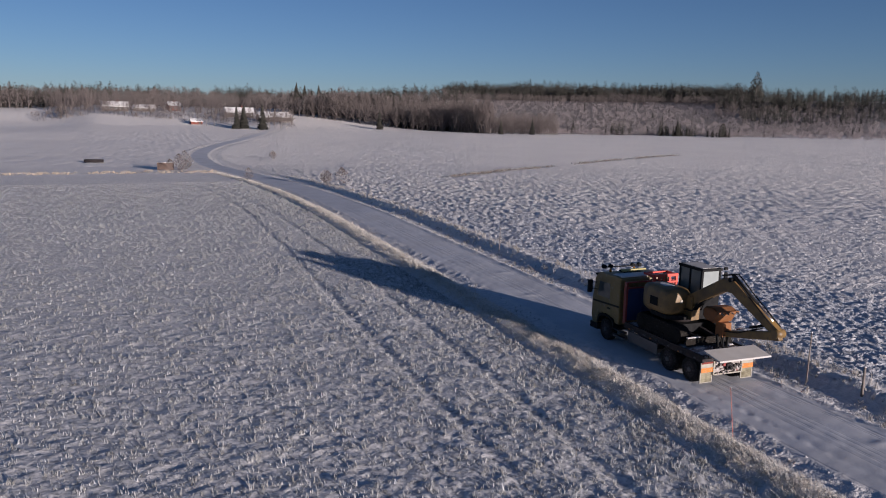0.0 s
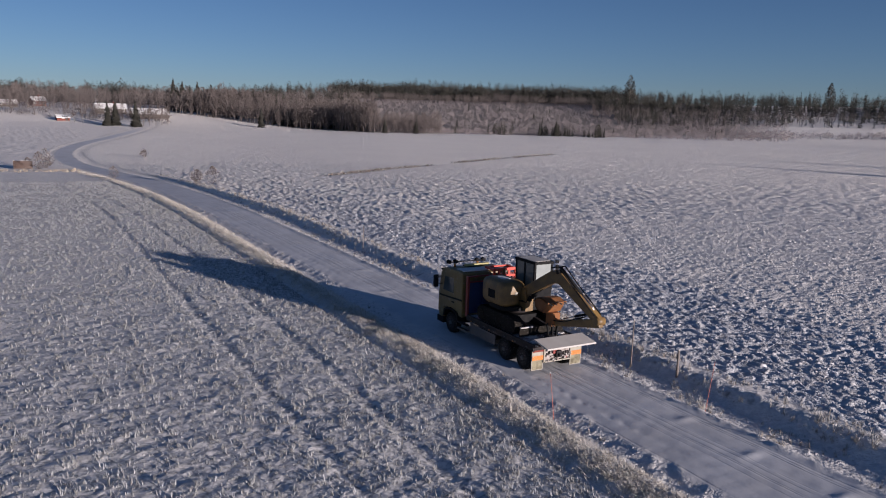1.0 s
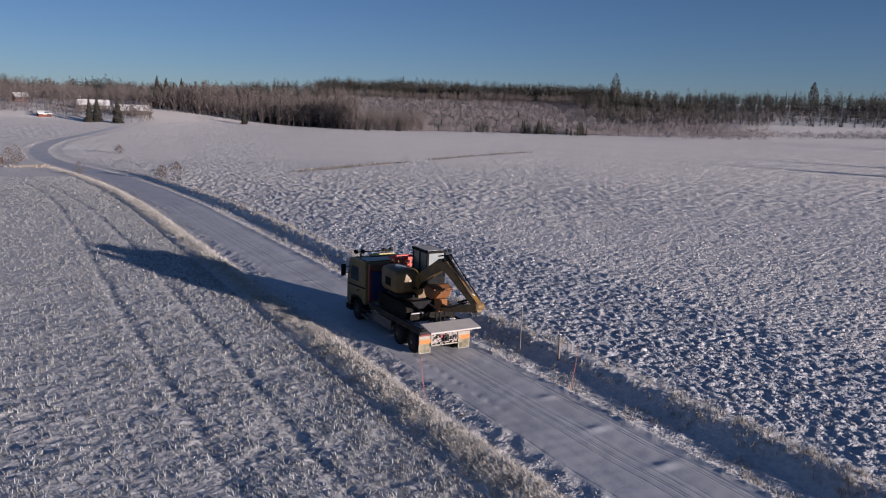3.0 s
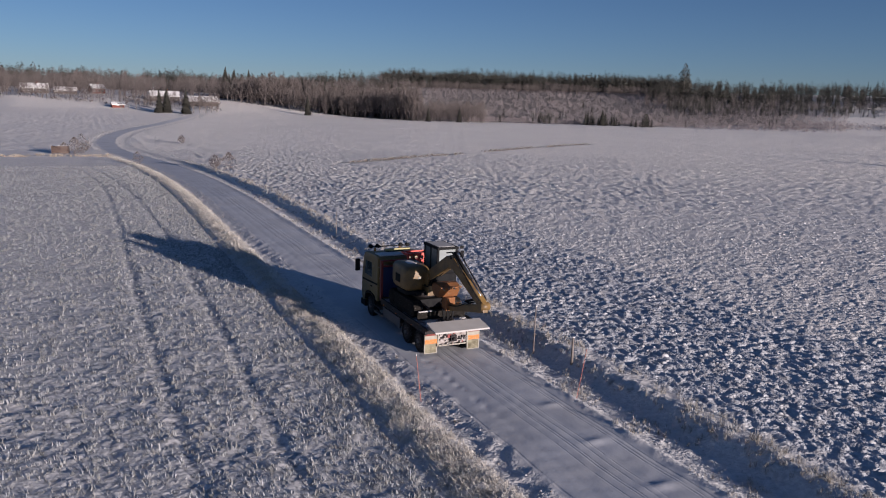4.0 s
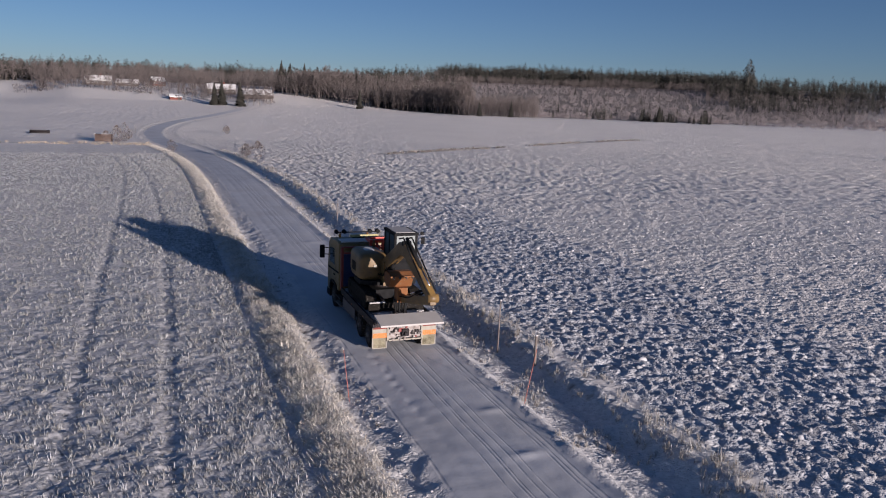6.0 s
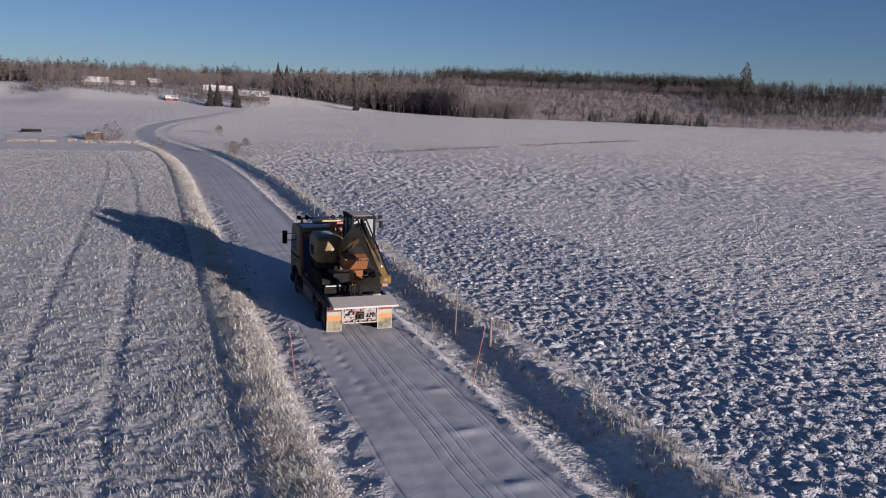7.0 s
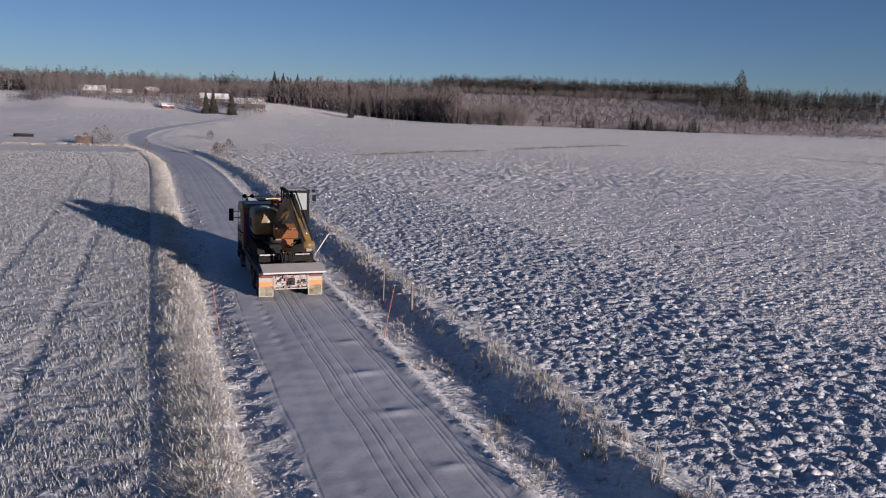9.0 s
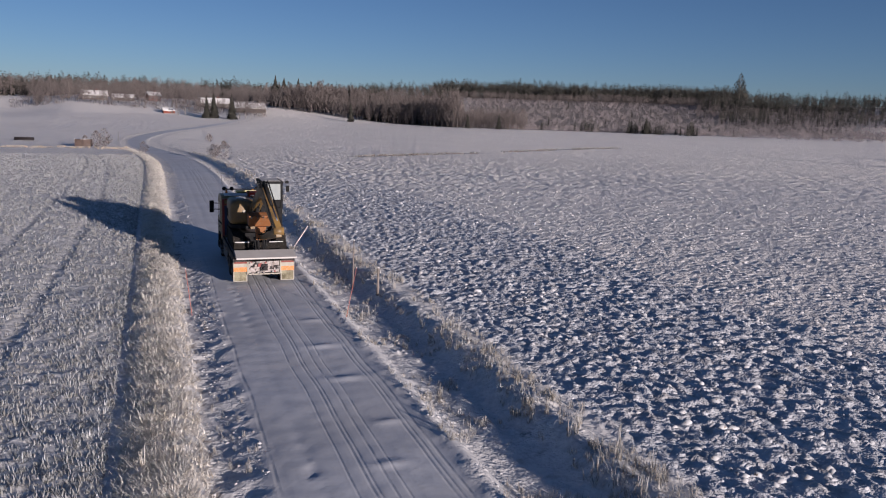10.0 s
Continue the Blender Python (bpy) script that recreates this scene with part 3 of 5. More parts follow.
def wood(name, label, protos, mat, a0, a1, d0, d1, count, h0, h1, gap=0.0, seed=0):
    """A belt of trees between bearings a0 and a1; its near and far edges run from d0[0] to d0[1] and from d1[0] to d1[1]."""
    r = np.random.default_rng(seed)
    a = r.uniform(a0, a1, count)
    q = (a - a0) / (a1 - a0)
    near, far = d0[0] + (d0[1] - d0[0]) * q, d1[0] + (d1[1] - d1[0]) * q
    dist = near + (far - near) * r.uniform(0, 1, count) ** 1.2
    x, y = polar(a, dist)
    keep = grain(x, y, 34, seed + 90) > gap - 0.9
    x, y = x[keep], y[keep]
    k = len(x)
    size = r.uniform(h0, h1, k) * (0.85 + 0.25 * grain(x, y, 45, seed + 31))
    v, f = scatter(protos, x, y, land(x, y), size, r.uniform(0, 6.28, k), r.integers(0, len(protos), k))
    return mesh_object(name, v, f, mat, label, "trees")


# ---- woods ----
wood("birch_wood", "leafless frosted birch wood along the field's far edge", BIRCHES, M_TWIGS, 8.6, 22.6, (440, 348), (500, 430), 1350, 10, 16, seed=1)
wood("spruce_wood", "dark spruces standing among the leafless birches", SPRUCES, M_SPRUCE, 8.6, 22.6, (470, 385), (520, 450), 170, 10, 17, seed=2)
wood("spruce_wood", "dense dark spruce stand at the field's edge", SPRUCES, M_SPRUCE, 15.5, 22.2, (400, 358), (430, 400), 150, 7, 11, seed=3)
wood("birch_wood", "leafless grey-brown birches at the corner of the wood", BIRCHES, M_TWIGS, 22.2, 27.5, (346, 352), (410, 420), 330, 6, 12, seed=4)
wood("shrubs", "low frosted shrubs on the cleared land", SHRUBS, M_SHRUB, 21.5, 52, (370, 415), (670, 610), 4600, 1.2, 3.0, seed=5)
wood("shrubs", "frosted willow shrubs in a strip along the field", SHRUBS, M_SHRUB, 23, 66, (352, 470), (372, 505), 1100, 1.6, 3.2, seed=6)
wood("birch_wood", "young leafless birches scattered over the clearing", FAR_BIRCHES, M_SHRUB, 25, 50, (430, 440), (660, 620), 420, 3, 5.5, gap=0.95, seed=7)
wood("spruce_wood", "young spruces scattered over the clearing", SPRUCES, M_SPRUCE, 26, 48, (370, 420), (620, 600), 90, 3, 7, gap=0.95, seed=8)
for a0, a1, count, tallest in ((31.0, 32.8, 16, 7), (34.6, 37.4, 34, 9.5), (38.0, 39.6, 18, 8), (28.0, 28.8, 6, 6)):
    wood("spruce_wood", "clump of young dark conifers on the cleared land", YOUNG, M_SPRUCE, a0, a1, (376, 380), (392, 400), count, 2.5, tallest, seed=int(a0 * 10))
wood("spruce_wood", "dark pine and spruce forest on the rise behind the clearing", PINES, M_SPRUCE, 20, 42, (690, 690), (800, 800), 1500, 13, 18, seed=9)
wood("birch_wood", "leafless birches in front of the spruce forest", FAR_BIRCHES, M_TWIGS, 20, 42, (650, 650), (720, 700), 1100, 5, 9, seed=10)
wood("spruce_wood", "dark pine and spruce forest beyond the shrubs", PINES, M_SPRUCE, 39, 72, (580, 600), (720, 760), 1500, 9, 14, seed=11)
wood("spruce_wood", "nearer stand of dark spruces beyond the shrubs", PINES, M_SPRUCE, 40.5, 62, (490, 530), (560, 590), 650, 5, 9, gap=0.5, seed=12)
wood("birch_wood", "leafless birches among the far spruces", FAR_BIRCHES, M_TWIGS, 39, 72, (530, 560), (640, 660), 900, 4, 8, seed=13)
wood("spruce_wood", "pine and spruce forest behind the farms", PINES, M_SPRUCE, -24, 22, (590, 590), (690, 690), 1500, 12, 18, seed=14)
wood("birch_wood", "leafless birches behind the farms", FAR_BIRCHES, M_TWIGS, -20, 22, (530, 520), (640, 640), 1500, 9, 15, seed=15)
wood("birch_wood", "leafless garden birches around the farmhouses", BIRCHES, M_TWIGS, -7, 8.6, (484, 430), (535, 505), 420, 6, 13, gap=0.5, seed=16)
wood("birch_wood", "leafless alders below the farmhouses", BIRCHES, M_TWIGS, -8, 8.6, (446, 382), (466, 400), 150, 4, 8, gap=0.4, seed=19)
wood("birch_wood", "leafless trees among the farm buildings", BIRCHES, M_TWIGS, -6.5, 8.4, (440, 385), (462, 405), 200, 5, 10, gap=0.5, seed=21)
wood("birch_wood", "leafless garden trees in front of the farmhouses", BIRCHES[1:], M_TWIGS, -5.2, 2.0, (466, 470), (474, 482), 46, 5, 9, seed=24)
wood("birch_wood", "leafless trees beside the barn", BIRCHES[1:], M_TWIGS, 3.2, 8.4, (392, 384), (410, 404), 42, 4, 8, seed=25)
wood("shrubs", "leafless shrubs on the slope below the farms", SHRUBS, M_TWIGS, -8, 8.6, (440, 376), (490, 425), 260, 1.2, 2.6, gap=0.6, seed=20)
wood("spruce_wood", "dark spruces at the edge of the far left field", PINES, M_SPRUCE, -20, -5, (545, 545), (600, 600), 520, 11, 16, seed=17)
wood("spruce_wood", "far ridge of spruce forest against the sky", PINES, M_SPRUCE, -30, 78, (900, 900), (960, 960), 900, 14, 19, seed=18)


def tree(kind, label, a, dist, tall, seed, leafy, wide=0.27):
    """A single tree: trunk and crown."""
    r = np.random.default_rng(seed)
    x, y = (float(c) for c in polar(a, dist))
    root = thing(kind, label, "tree", at=pose(x, y, float(land(np.array([x]), np.array([y]))[0])))
    part("trunk", rod((0, 0, -0.3), (0.05 * tall * 0.1, 0, tall * 0.94), tall * 0.014, tall * 0.003, 7), M_BARK, root)
    v, f = (spruce_proto(r, 24, 15, wide) if leafy and wide < 0.3 else crown_proto(r, 800, 0.17, 0.08, 0.026, 0.4, 0.01) if leafy else birch_proto(r, 16, 300, 0.24))
    b = bmesh.new()
    vs = [b.verts.new(p) for p in v * tall]
    for t3 in f[4 if leafy and wide < 0.3 else 3:]:
        b.faces.new([vs[i] for i in t3])
    bmesh.ops.delete(b, geom=[q for q in b.verts if not q.link_faces], context="VERTS")
    part("crown", b, M_SPRUCE if leafy else M_TWIGS, root)
    return root


for a, dist, tall, s in ((41.6, 610, 27, 1), (54.6, 640, 22, 2)):
    tree("spruce_tree", "tall dark spruce rising above the forest skyline", a, dist, tall, s, True, 0.36)
for a, dist, tall, s in ((6.2, 362, 11.5, 4), (4.45, 366, 10.5, 5), (4.95, 368, 11.5, 6)):
    tree("spruce_tree", "dark frosted spruce beside the farm road", a, dist, tall, s, True)
for a, dist, tall, s in ((14.6, 378, 9.5, 8), (23.3, 346, 6.5, 9), (25.6, 347, 7.0, 10), (36.0, 380, 8.0, 14)):
    tree("spruce_tree", "small dark spruce at the field's edge", a, dist, tall, s, True)
for a, dist, tall, s in ((9.0, 470, 18, 16), (9.6, 475, 17, 17), (10.6, 480, 17, 18)):
    tree("spruce_tree", "tall spruce above the birch wood", a, dist, tall, s, True)
for a, dist, tall, s in ((12.0, 480, 17, 19), (13.0, 480, 15, 20), (-4.5, 470, 10, 21), (-5.5, 468, 9.5, 22), (-3.6, 472, 10, 23), (6.7, 368, 8, 24), (7.1, 370, 8.5, 25), (7.5, 371, 7.5, 26), (7.9, 374, 8, 28), (8.3, 378, 8, 29), (3.0, 380, 8, 30), (2.5, 384, 7, 31), (-0.5, 480, 13, 27)):
    tree("birch_tree", "leafless frosted birch with a fine crown", a, dist, tall, s, False)

for k, (x, y) in enumerate(((242, 44), (212, 36), (335, 104), (352, 110))):
    tree("spruce_tree", "tall dark spruce standing beyond the snowy field", math.degrees(math.atan2(x - 11, y - 16)), math.hypot(x - 11, y - 16), 20, 60 + k, True)

# ---- farm buildings ----
M_ROOF_SNOW = material("roof_snow", (0.72, 0.70, 0.68), 0.8, second=(0.52, 0.50, 0.48), scale=0.8, bump=0.04)
M_RED_WOOD = material("red_painted_boards", (0.16, 0.045, 0.03), 0.85, second=(0.10, 0.035, 0.026), scale=2.0, bump=0.01)
M_GREY_WOOD = material("grey_weathered_boards", (0.085, 0.068, 0.056), 0.9, second=(0.05, 0.04, 0.034), scale=2.0, bump=0.01)
M_WINDOW = material("dark_window_glass", (0.03, 0.035, 0.04), 0.1, scale=1.0)
M_WHITE_TRIM = material("white_trim", (0.75, 0.74, 0.71), 0.6, scale=2.0)


def building(kind, label, a, dist, wide, deep, wall_h, roof_h, mat, turn, windows=3, chimney=True):
    """A gabled building with a snow-covered roof; wide runs along its ridge."""
    x, y = (float(c) for c in polar(a, dist))
    root = thing(kind, label, "building", "farm buildings", pose(x, y, float(land(np.array([x]), np.array([y]))[0]) - 0.15, 0, 0, turn))
    w, d = wide / 2, deep / 2
    walls = extruded([(-d, -0.6), (d, -0.6), (d, wall_h), (0, wall_h + roof_h), (-d, wall_h)], "x", -w, w)
    part("wall", walls, mat, root)
    for sgn in (-1, 1):
        over, t = 0.5, 0.32
        s = roof_h / d
        o = [(sgn * (d + over), wall_h - over * s), (sgn * 0.0, wall_h + roof_h), (0.0, wall_h + roof_h + t), (sgn * (d + over), wall_h - over * s + t)]
        part("roof", extruded(o, "x", -w - 0.4, w + 0.4, 0.06), M_ROOF_SNOW, root, "roof slope under snow")
    if chimney:
        c = part("chimney", box(w * 0.2 - 0.35, w * 0.2 + 0.35, -0.35, 0.35, wall_h + roof_h * 0.6, wall_h + roof_h + 1.1, 0.03), M_RED_WOOD, root)
    for i in range(windows):
        wx = -w + wide * (i + 0.5) / windows
        win = part("window", box(wx - 0.62, wx + 0.62, -d - 0.05, -d + 0.02, 0.95, 2.25, 0.01), M_WHITE_TRIM, root)
        part("pane", box(wx - 0.5, wx + 0.5, -d - 0.07, -d - 0.04, 1.07, 2.13), M_WINDOW, win)
    part("door", box(w * 0.5 - 0.45, w * 0.5 + 0.45, -d - 0.06, -d, 0.05, 2.1, 0.01), M_GREY_WOOD, root)
    return root


building("farmhouse", "brown wooden farmhouse with a snowy gabled roof", -3.0, 476, 13, 8, 2.6, 2.3, M_GREY_WOOD, 6, 5)
building("outbuilding", "long low outbuilding under a snowy roof", -1.2, 474, 11, 6, 1.9, 1.6, M_GREY_WOOD, -4, 4, False)
building("farmhouse", "dark red farmhouse among leafless trees", 0.7, 490, 7, 6, 3.0, 2.0, M_RED_WOOD, 20, 3)
building("barn", "grey barn with a wide snow-covered roof", 7.2, 412, 16, 9, 2.1, 2.3, M_GREY_WOOD, 4, 0, False)
building("farmhouse", "grey farmhouse with a snowy roof behind spruces", 4.9, 432, 14, 8, 2.5, 2.2, M_GREY_WOOD, -3, 5)
building("shed", "small red shed with snow on its roof", 1.85, 392, 5.2, 3.6, 1.5, 0.9, M_RED_WOOD, 8, 1, False)

# ---- lorry ----
M_YELLOW = material("yellow_truck_paint", (0.20, 0.14, 0.042), 0.45, second=(0.11, 0.08, 0.033), scale=1.2, amount=0.7, speck=((0.22, 0.19, 0.14), 0.12))
M_BLACK = material("black_plastic", (0.012, 0.012, 0.013), 0.85, second=(0.03, 0.029, 0.028), scale=5)
M_RUBBER = material("dirty_rubber", (0.012, 0.012, 0.012), 0.9, second=(0.035, 0.032, 0.03), scale=5, speck=((0.2, 0.2, 0.2), 0.03))
M_STEEL = material("galvanised_steel", (0.13, 0.12, 0.115), 0.6, 0.3, second=(0.12, 0.11, 0.10), scale=3, bump=0.002)
M_PLATE = material("frosted_aluminium_plate", (0.50, 0.47, 0.44), 0.75, 0.1, second=(0.40, 0.37, 0.34), scale=2.2, bump=0.004)
M_FRAME = material("dark_grey_frame_steel", (0.022, 0.02, 0.022), 0.6, second=(0.055, 0.042, 0.038), scale=3, speck=((0.12, 0.11, 0.11), 0.05))
M_DECK = material("deck_planks_with_snow", (0.12, 0.075, 0.055), 0.85, second=(0.55, 0.54, 0.54), scale=1.3, amount=1.0, speck=((0.7, 0.7, 0.71), 0.2))
M_SNOWCAP = material("trampled_snow", (0.62, 0.61, 0.60), 0.85, second=(0.42, 0.38, 0.35), scale=3, amount=0.9, bump=0.01)
M_DKRED = material("dark_red_frame_paint", (0.22, 0.03, 0.025), 0.5, second=(0.14, 0.03, 0.025), scale=3)
M_RED = material("bright_red_paint", (0.62, 0.06, 0.03), 0.45, second=(0.45, 0.05, 0.03), scale=3)
M_BLUE = material("dark_blue_panel_paint", (0.018, 0.035, 0.11), 0.5, second=(0.012, 0.02, 0.05), scale=3)
M_ORANGE = material("orange_reflective_sheet", (0.52, 0.17, 0.02), 0.4, second=(0.48, 0.14, 0.02), scale=8, speck=((0.6, 0.55, 0.5), 0.08))
M_WHITE = material("dirty_white_sheet", (0.34, 0.31, 0.25), 0.6, second=(0.19, 0.165, 0.125), scale=6)
M_LENS = material("red_lamp_lens", (0.17, 0.03, 0.02), 0.3, second=(0.2, 0.03, 0.02), scale=8)
M_AMBER = material("amber_lens", (0.42, 0.16, 0.02), 0.3, scale=8)
M_RUST = material("rusty_brown_steel", (0.23, 0.085, 0.022), 0.8, second=(0.13, 0.05, 0.015), scale=3, bump=0.004, speck=((0.22, 0.15, 0.09), 0.1))
M_GLASS = material("tinted_glass", (0.05, 0.06, 0.062), 0.08, second=(0.11, 0.125, 0.125), scale=2)
M_TANK = material("dull_aluminium", (0.12, 0.11, 0.11), 0.6, 0.3, second=(0.055, 0.05, 0.05), scale=2)

M_FLAP = material("dirt_caked_rubber", (0.10, 0.085, 0.05), 0.9, second=(0.30, 0.27, 0.18), scale=4, amount=1.0, speck=((0.4, 0.37, 0.3), 0.1))
TRUCK_X, TRUCK_Y = 20.9, 43.35
truck = thing("flatbed_lorry", "yellow three-axle flatbed lorry with aluminium ramp on the road", "lorry", at=pose(TRUCK_X, TRUCK_Y, 0.03))
W = 1.25


def wheel(y, x, radius, width, name="wheel"):
    sgn = 1 if x > 0 else -1
    w = part(name, rod((x - sgn * width, y, radius), (x, y, radius), radius * 0.62, seg=24), M_FRAME, truck)
    tyre = bmesh.new()
    rings = []
    prof = [(0.60, 0.06), (0.86, 0.0), (0.97, 0.05), (1.0, 0.16), (1.0, 0.84), (0.97, 0.95), (0.86, 1.0), (0.60, 0.94)]
    seg = 32
    for i in range(seg):
        a = 2 * math.pi * i / seg
        lug = 1.0 if i % 2 else 0.985
        rings.append([tyre.verts.new((x - sgn * width * q, y + math.cos(a) * r * radius * (lug if r > 0.9 else 1), radius + math.sin(a) * r * radius * (lug if r > 0.9 else 1))) for r, q in prof])
    for i in range(seg):
        for j in range(len(prof) - 1):
            tyre.faces.new((rings[i][j], rings[(i + 1) % seg][j], rings[(i + 1) % seg][j + 1], rings[i][j + 1]))
    bmesh.ops.recalc_face_normals(tyre, faces=tyre.faces)
    part("tyre", tyre, M_RUBBER, w)
    rim = rod((x - sgn * 0.10, y, radius), (x - sgn * 0.02, y, radius), radius * 0.56, radius * 0.56, 20)
    rod((x - sgn * 0.02, y, radius), (x + sgn * 0.05, y, radius), radius * 0.22, radius * 0.16, 12, rim)
    for k in range(8):
        a = 2 * math.pi * k / 8
        c = (math.cos(a) * radius * 0.38, math.sin(a) * radius * 0.38)
        rod((x - sgn * 0.03, y + c[0], radius + c[1]), (x + sgn * 0.01, y + c[0], radius + c[1]), 0.02, seg=6, into=rim)
    part("rim", rim, M_STEEL, w, "dull steel wheel rim")


for sx in (-1, 1):
    for wy in (0.0, 1.35):
        wheel(wy, sx * 1.22, 0.5, 0.55)
    wheel(5.85, sx * 1.22, 0.5, 0.32)

# chassis
for sx in (-1, 1):
    part("chassis_rail", box(sx * 0.43 - 0.05, sx * 0.43 + 0.05, -0.55, 7.0, 0.62, 0.92, 0.015), M_FRAME, truck)
for wy in (0.0, 1.35, 5.85):
    part("axle", rod((-1.0, wy, 0.5), (1.0, wy, 0.5), 0.11, seg=10), M_FRAME, truck)

# cab: side outline in y and z, narrowing a little to the front
b = extruded([(4.85, 0.95), (5.15, 0.95), (5.25, 1.12), (5.85, 1.22), (6.45, 1.12), (6.55, 0.62), (6.95, 0.55), (7.08, 0.9), (7.05, 1.75), (6.85, 2.75), (6.55, 3.02), (5.2, 3.08), (4.85, 3.0)], "x", -W, W, 0.06)
cab = part("cab", b, M_YELLOW, truck, "yellow painted driver's cab, grimy")
part("cab_step", box(-W - 0.01, W + 0.01, 6.5, 7.1, 0.32, 0.6, 0.04), M_BLACK, truck)
for sx in (-1, 1):
    x0 = sx * (W + 0.004)
    door = part("door", extruded([(5.45, 1.25), (6.62, 1.25), (6.72, 1.8), (6.55, 2.78), (5.45, 2.8)], "x", min(x0, x0 - sx * 0.02), max(x0, x0 - sx * 0.02), 0.004), M_YELLOW, cab)
    x1 = sx * (W + 0.012)
    part("side_window", extruded([(5.62, 1.95), (6.6, 1.95), (6.45, 2.62), (5.62, 2.66)], "x", min(x1, x1 - sx * 0.02), max(x1, x1 - sx * 0.02), 0.004), M_GLASS, cab, "dark tinted side window")
    part("trim_band", extruded([(4.87, 1.72), (6.95, 1.6), (6.96, 1.68), (4.87, 1.8)], "x", min(x1, x1 - sx * 0.02), max(x1, x1 - sx * 0.02)), M_BLACK, cab, "dark stripe along the cab")
    part("door_handle", box(sx * 1.27 - 0.02, sx * 1.27 + 0.02, 5.55, 5.75, 1.5, 1.55, 0.008), M_BLACK, cab)
    part("wheel_arch", extruded([(5.15, 0.72), (5.25, 1.05), (5.55, 1.2), (6.15, 1.2), (6.45, 1.05), (6.55, 0.7), (6.46, 0.7), (6.36, 0.98), (6.1, 1.11), (5.6, 1.11), (5.34, 0.98), (5.25, 0.72)], "x", min(sx * 1.28, sx * 0.9), max(sx * 1.28, sx * 0.9)), M_BLACK, truck)
    mir = part("mirror", box(sx * 1.56 - 0.10, sx * 1.56 + 0.10, 6.72, 6.86, 2.05, 2.62, 0.05), M_BLACK, truck, "black wing mirror")
    for mz in (2.2, 2.5):
        part("mirror_arm", rod((sx * 1.22, 6.72, mz), (sx * 1.52, 6.8, mz), 0.02, seg=6), M_BLACK, mir)
part("windscreen", extruded([(7.075, 1.8), (7.09, 1.8), (6.9, 2.74), (6.885, 2.74)], "x", -1.12, 1.12), M_GLASS, cab)
part("sun_visor", box(-1.1, 1.1, 6.78, 7.12, 2.78, 2.86, 0.03), M_BLACK, cab)
part("roof_hatch", box(-0.4, 0.4, 5.7, 6.3, 3.06, 3.11, 0.02), M_BLACK, cab)
roofsnow = box(-1.1, 1.1, 5.0, 5.65, 3.05, 3.1, 0.03)
part("roof_snow", roofsnow, M_ROOF_SNOW, cab, "thin snow on the cab roof")
bar = part("light_bar", rod((-1.05, 6.62, 3.2), (1.05, 6.62, 3.2), 0.03), M_BLACK, truck)
for lx in (-0.95, -0.6, 0.6, 0.95):
    part("spot_lamp", rod((lx, 6.56, 3.22), (lx, 6.74, 3.22), 0.09, 0.1, 14), M_BLACK, bar)
for lx in (-0.9, 0.35):
    part("beacon", rod((lx, 6.2, 3.06), (lx, 6.2, 3.24), 0.06, 0.045, 12), M_AMBER, truck, "amber warning beacon")
part("warning_light_bar", box(-0.5, 0.75, 5.82, 5.98, 3.12, 3.22, 0.03), material("pale_yellow_lens", (0.42, 0.36, 0.14), 0.35, scale=6), truck, "pale yellow warning light bar")
part("exhaust_stack", rod((0.95, 4.72, 1.2), (0.95, 4.72, 3.25), 0.07, seg=12), M_STEEL, truck)
part("radio_aerial", rod((-1.05, 6.7, 3.02), (-1.1, 6.5, 3.9), 0.008, 0.004, 5), M_BLACK, truck)

# headboard behind the cab
head = part("headboard", box(-1.16, 1.16, 4.42, 4.5, 1.25, 2.65, 0.01), M_BLUE, truck, "dark blue headboard panel")
for hx in (-1.2, 1.2):
    part("post", box(hx - 0.05, hx + 0.05, 4.38, 4.54, 1.15, 2.98, 0.012), M_DKRED, head, "dark red corner post")
for hx in (-0.4, 0.4):
    part("post", box(hx - 0.035, hx + 0.035, 4.36, 4.42, 1.2, 2.66, 0.01), M_BLUE, head)
for hz in (2.7, 2.95):
    part("rail", box(-1.15, 1.15, 4.42, 4.5, hz - 0.03, hz + 0.03, 0.01), M_DKRED, head)
# red rack on top of the headboard
rack = part("rack", box(-0.12, 1.14, 4.02, 4.14, 3.2, 3.32, 0.02), M_RED, truck, "bright red steel rack")
for hx in (-0.06, 0.2, 0.46, 0.72, 1.08):
    part("upright", box(hx - 0.045, hx + 0.045, 4.03, 4.13, 2.66, 3.24, 0.015), M_RED, rack)
for hz in (2.7, 2.96):
    part("bar", box(-0.12, 1.14, 4.035, 4.125, hz - 0.04, hz + 0.04, 0.012), M_RED, rack)
for hx in (-0.06, 1.08):
    part("bar", box(hx - 0.045, hx + 0.045, 4.1, 4.82, 3.2, 3.3, 0.015), M_RED, rack)
part("bar", box(-0.1, 1.12, 4.72, 4.82, 3.2, 3.3, 0.015), M_RED, rack)
for hx, hz in ((0.05, 2.62), (0.25, 2.5), (0.4, 2.58)):
    part("hanging_strap", box(hx - 0.04, hx + 0.04, 4.3, 4.34, hz - 0.25, hz + 0.3, 0.01), M_AMBER, truck, "yellow lashing strap")

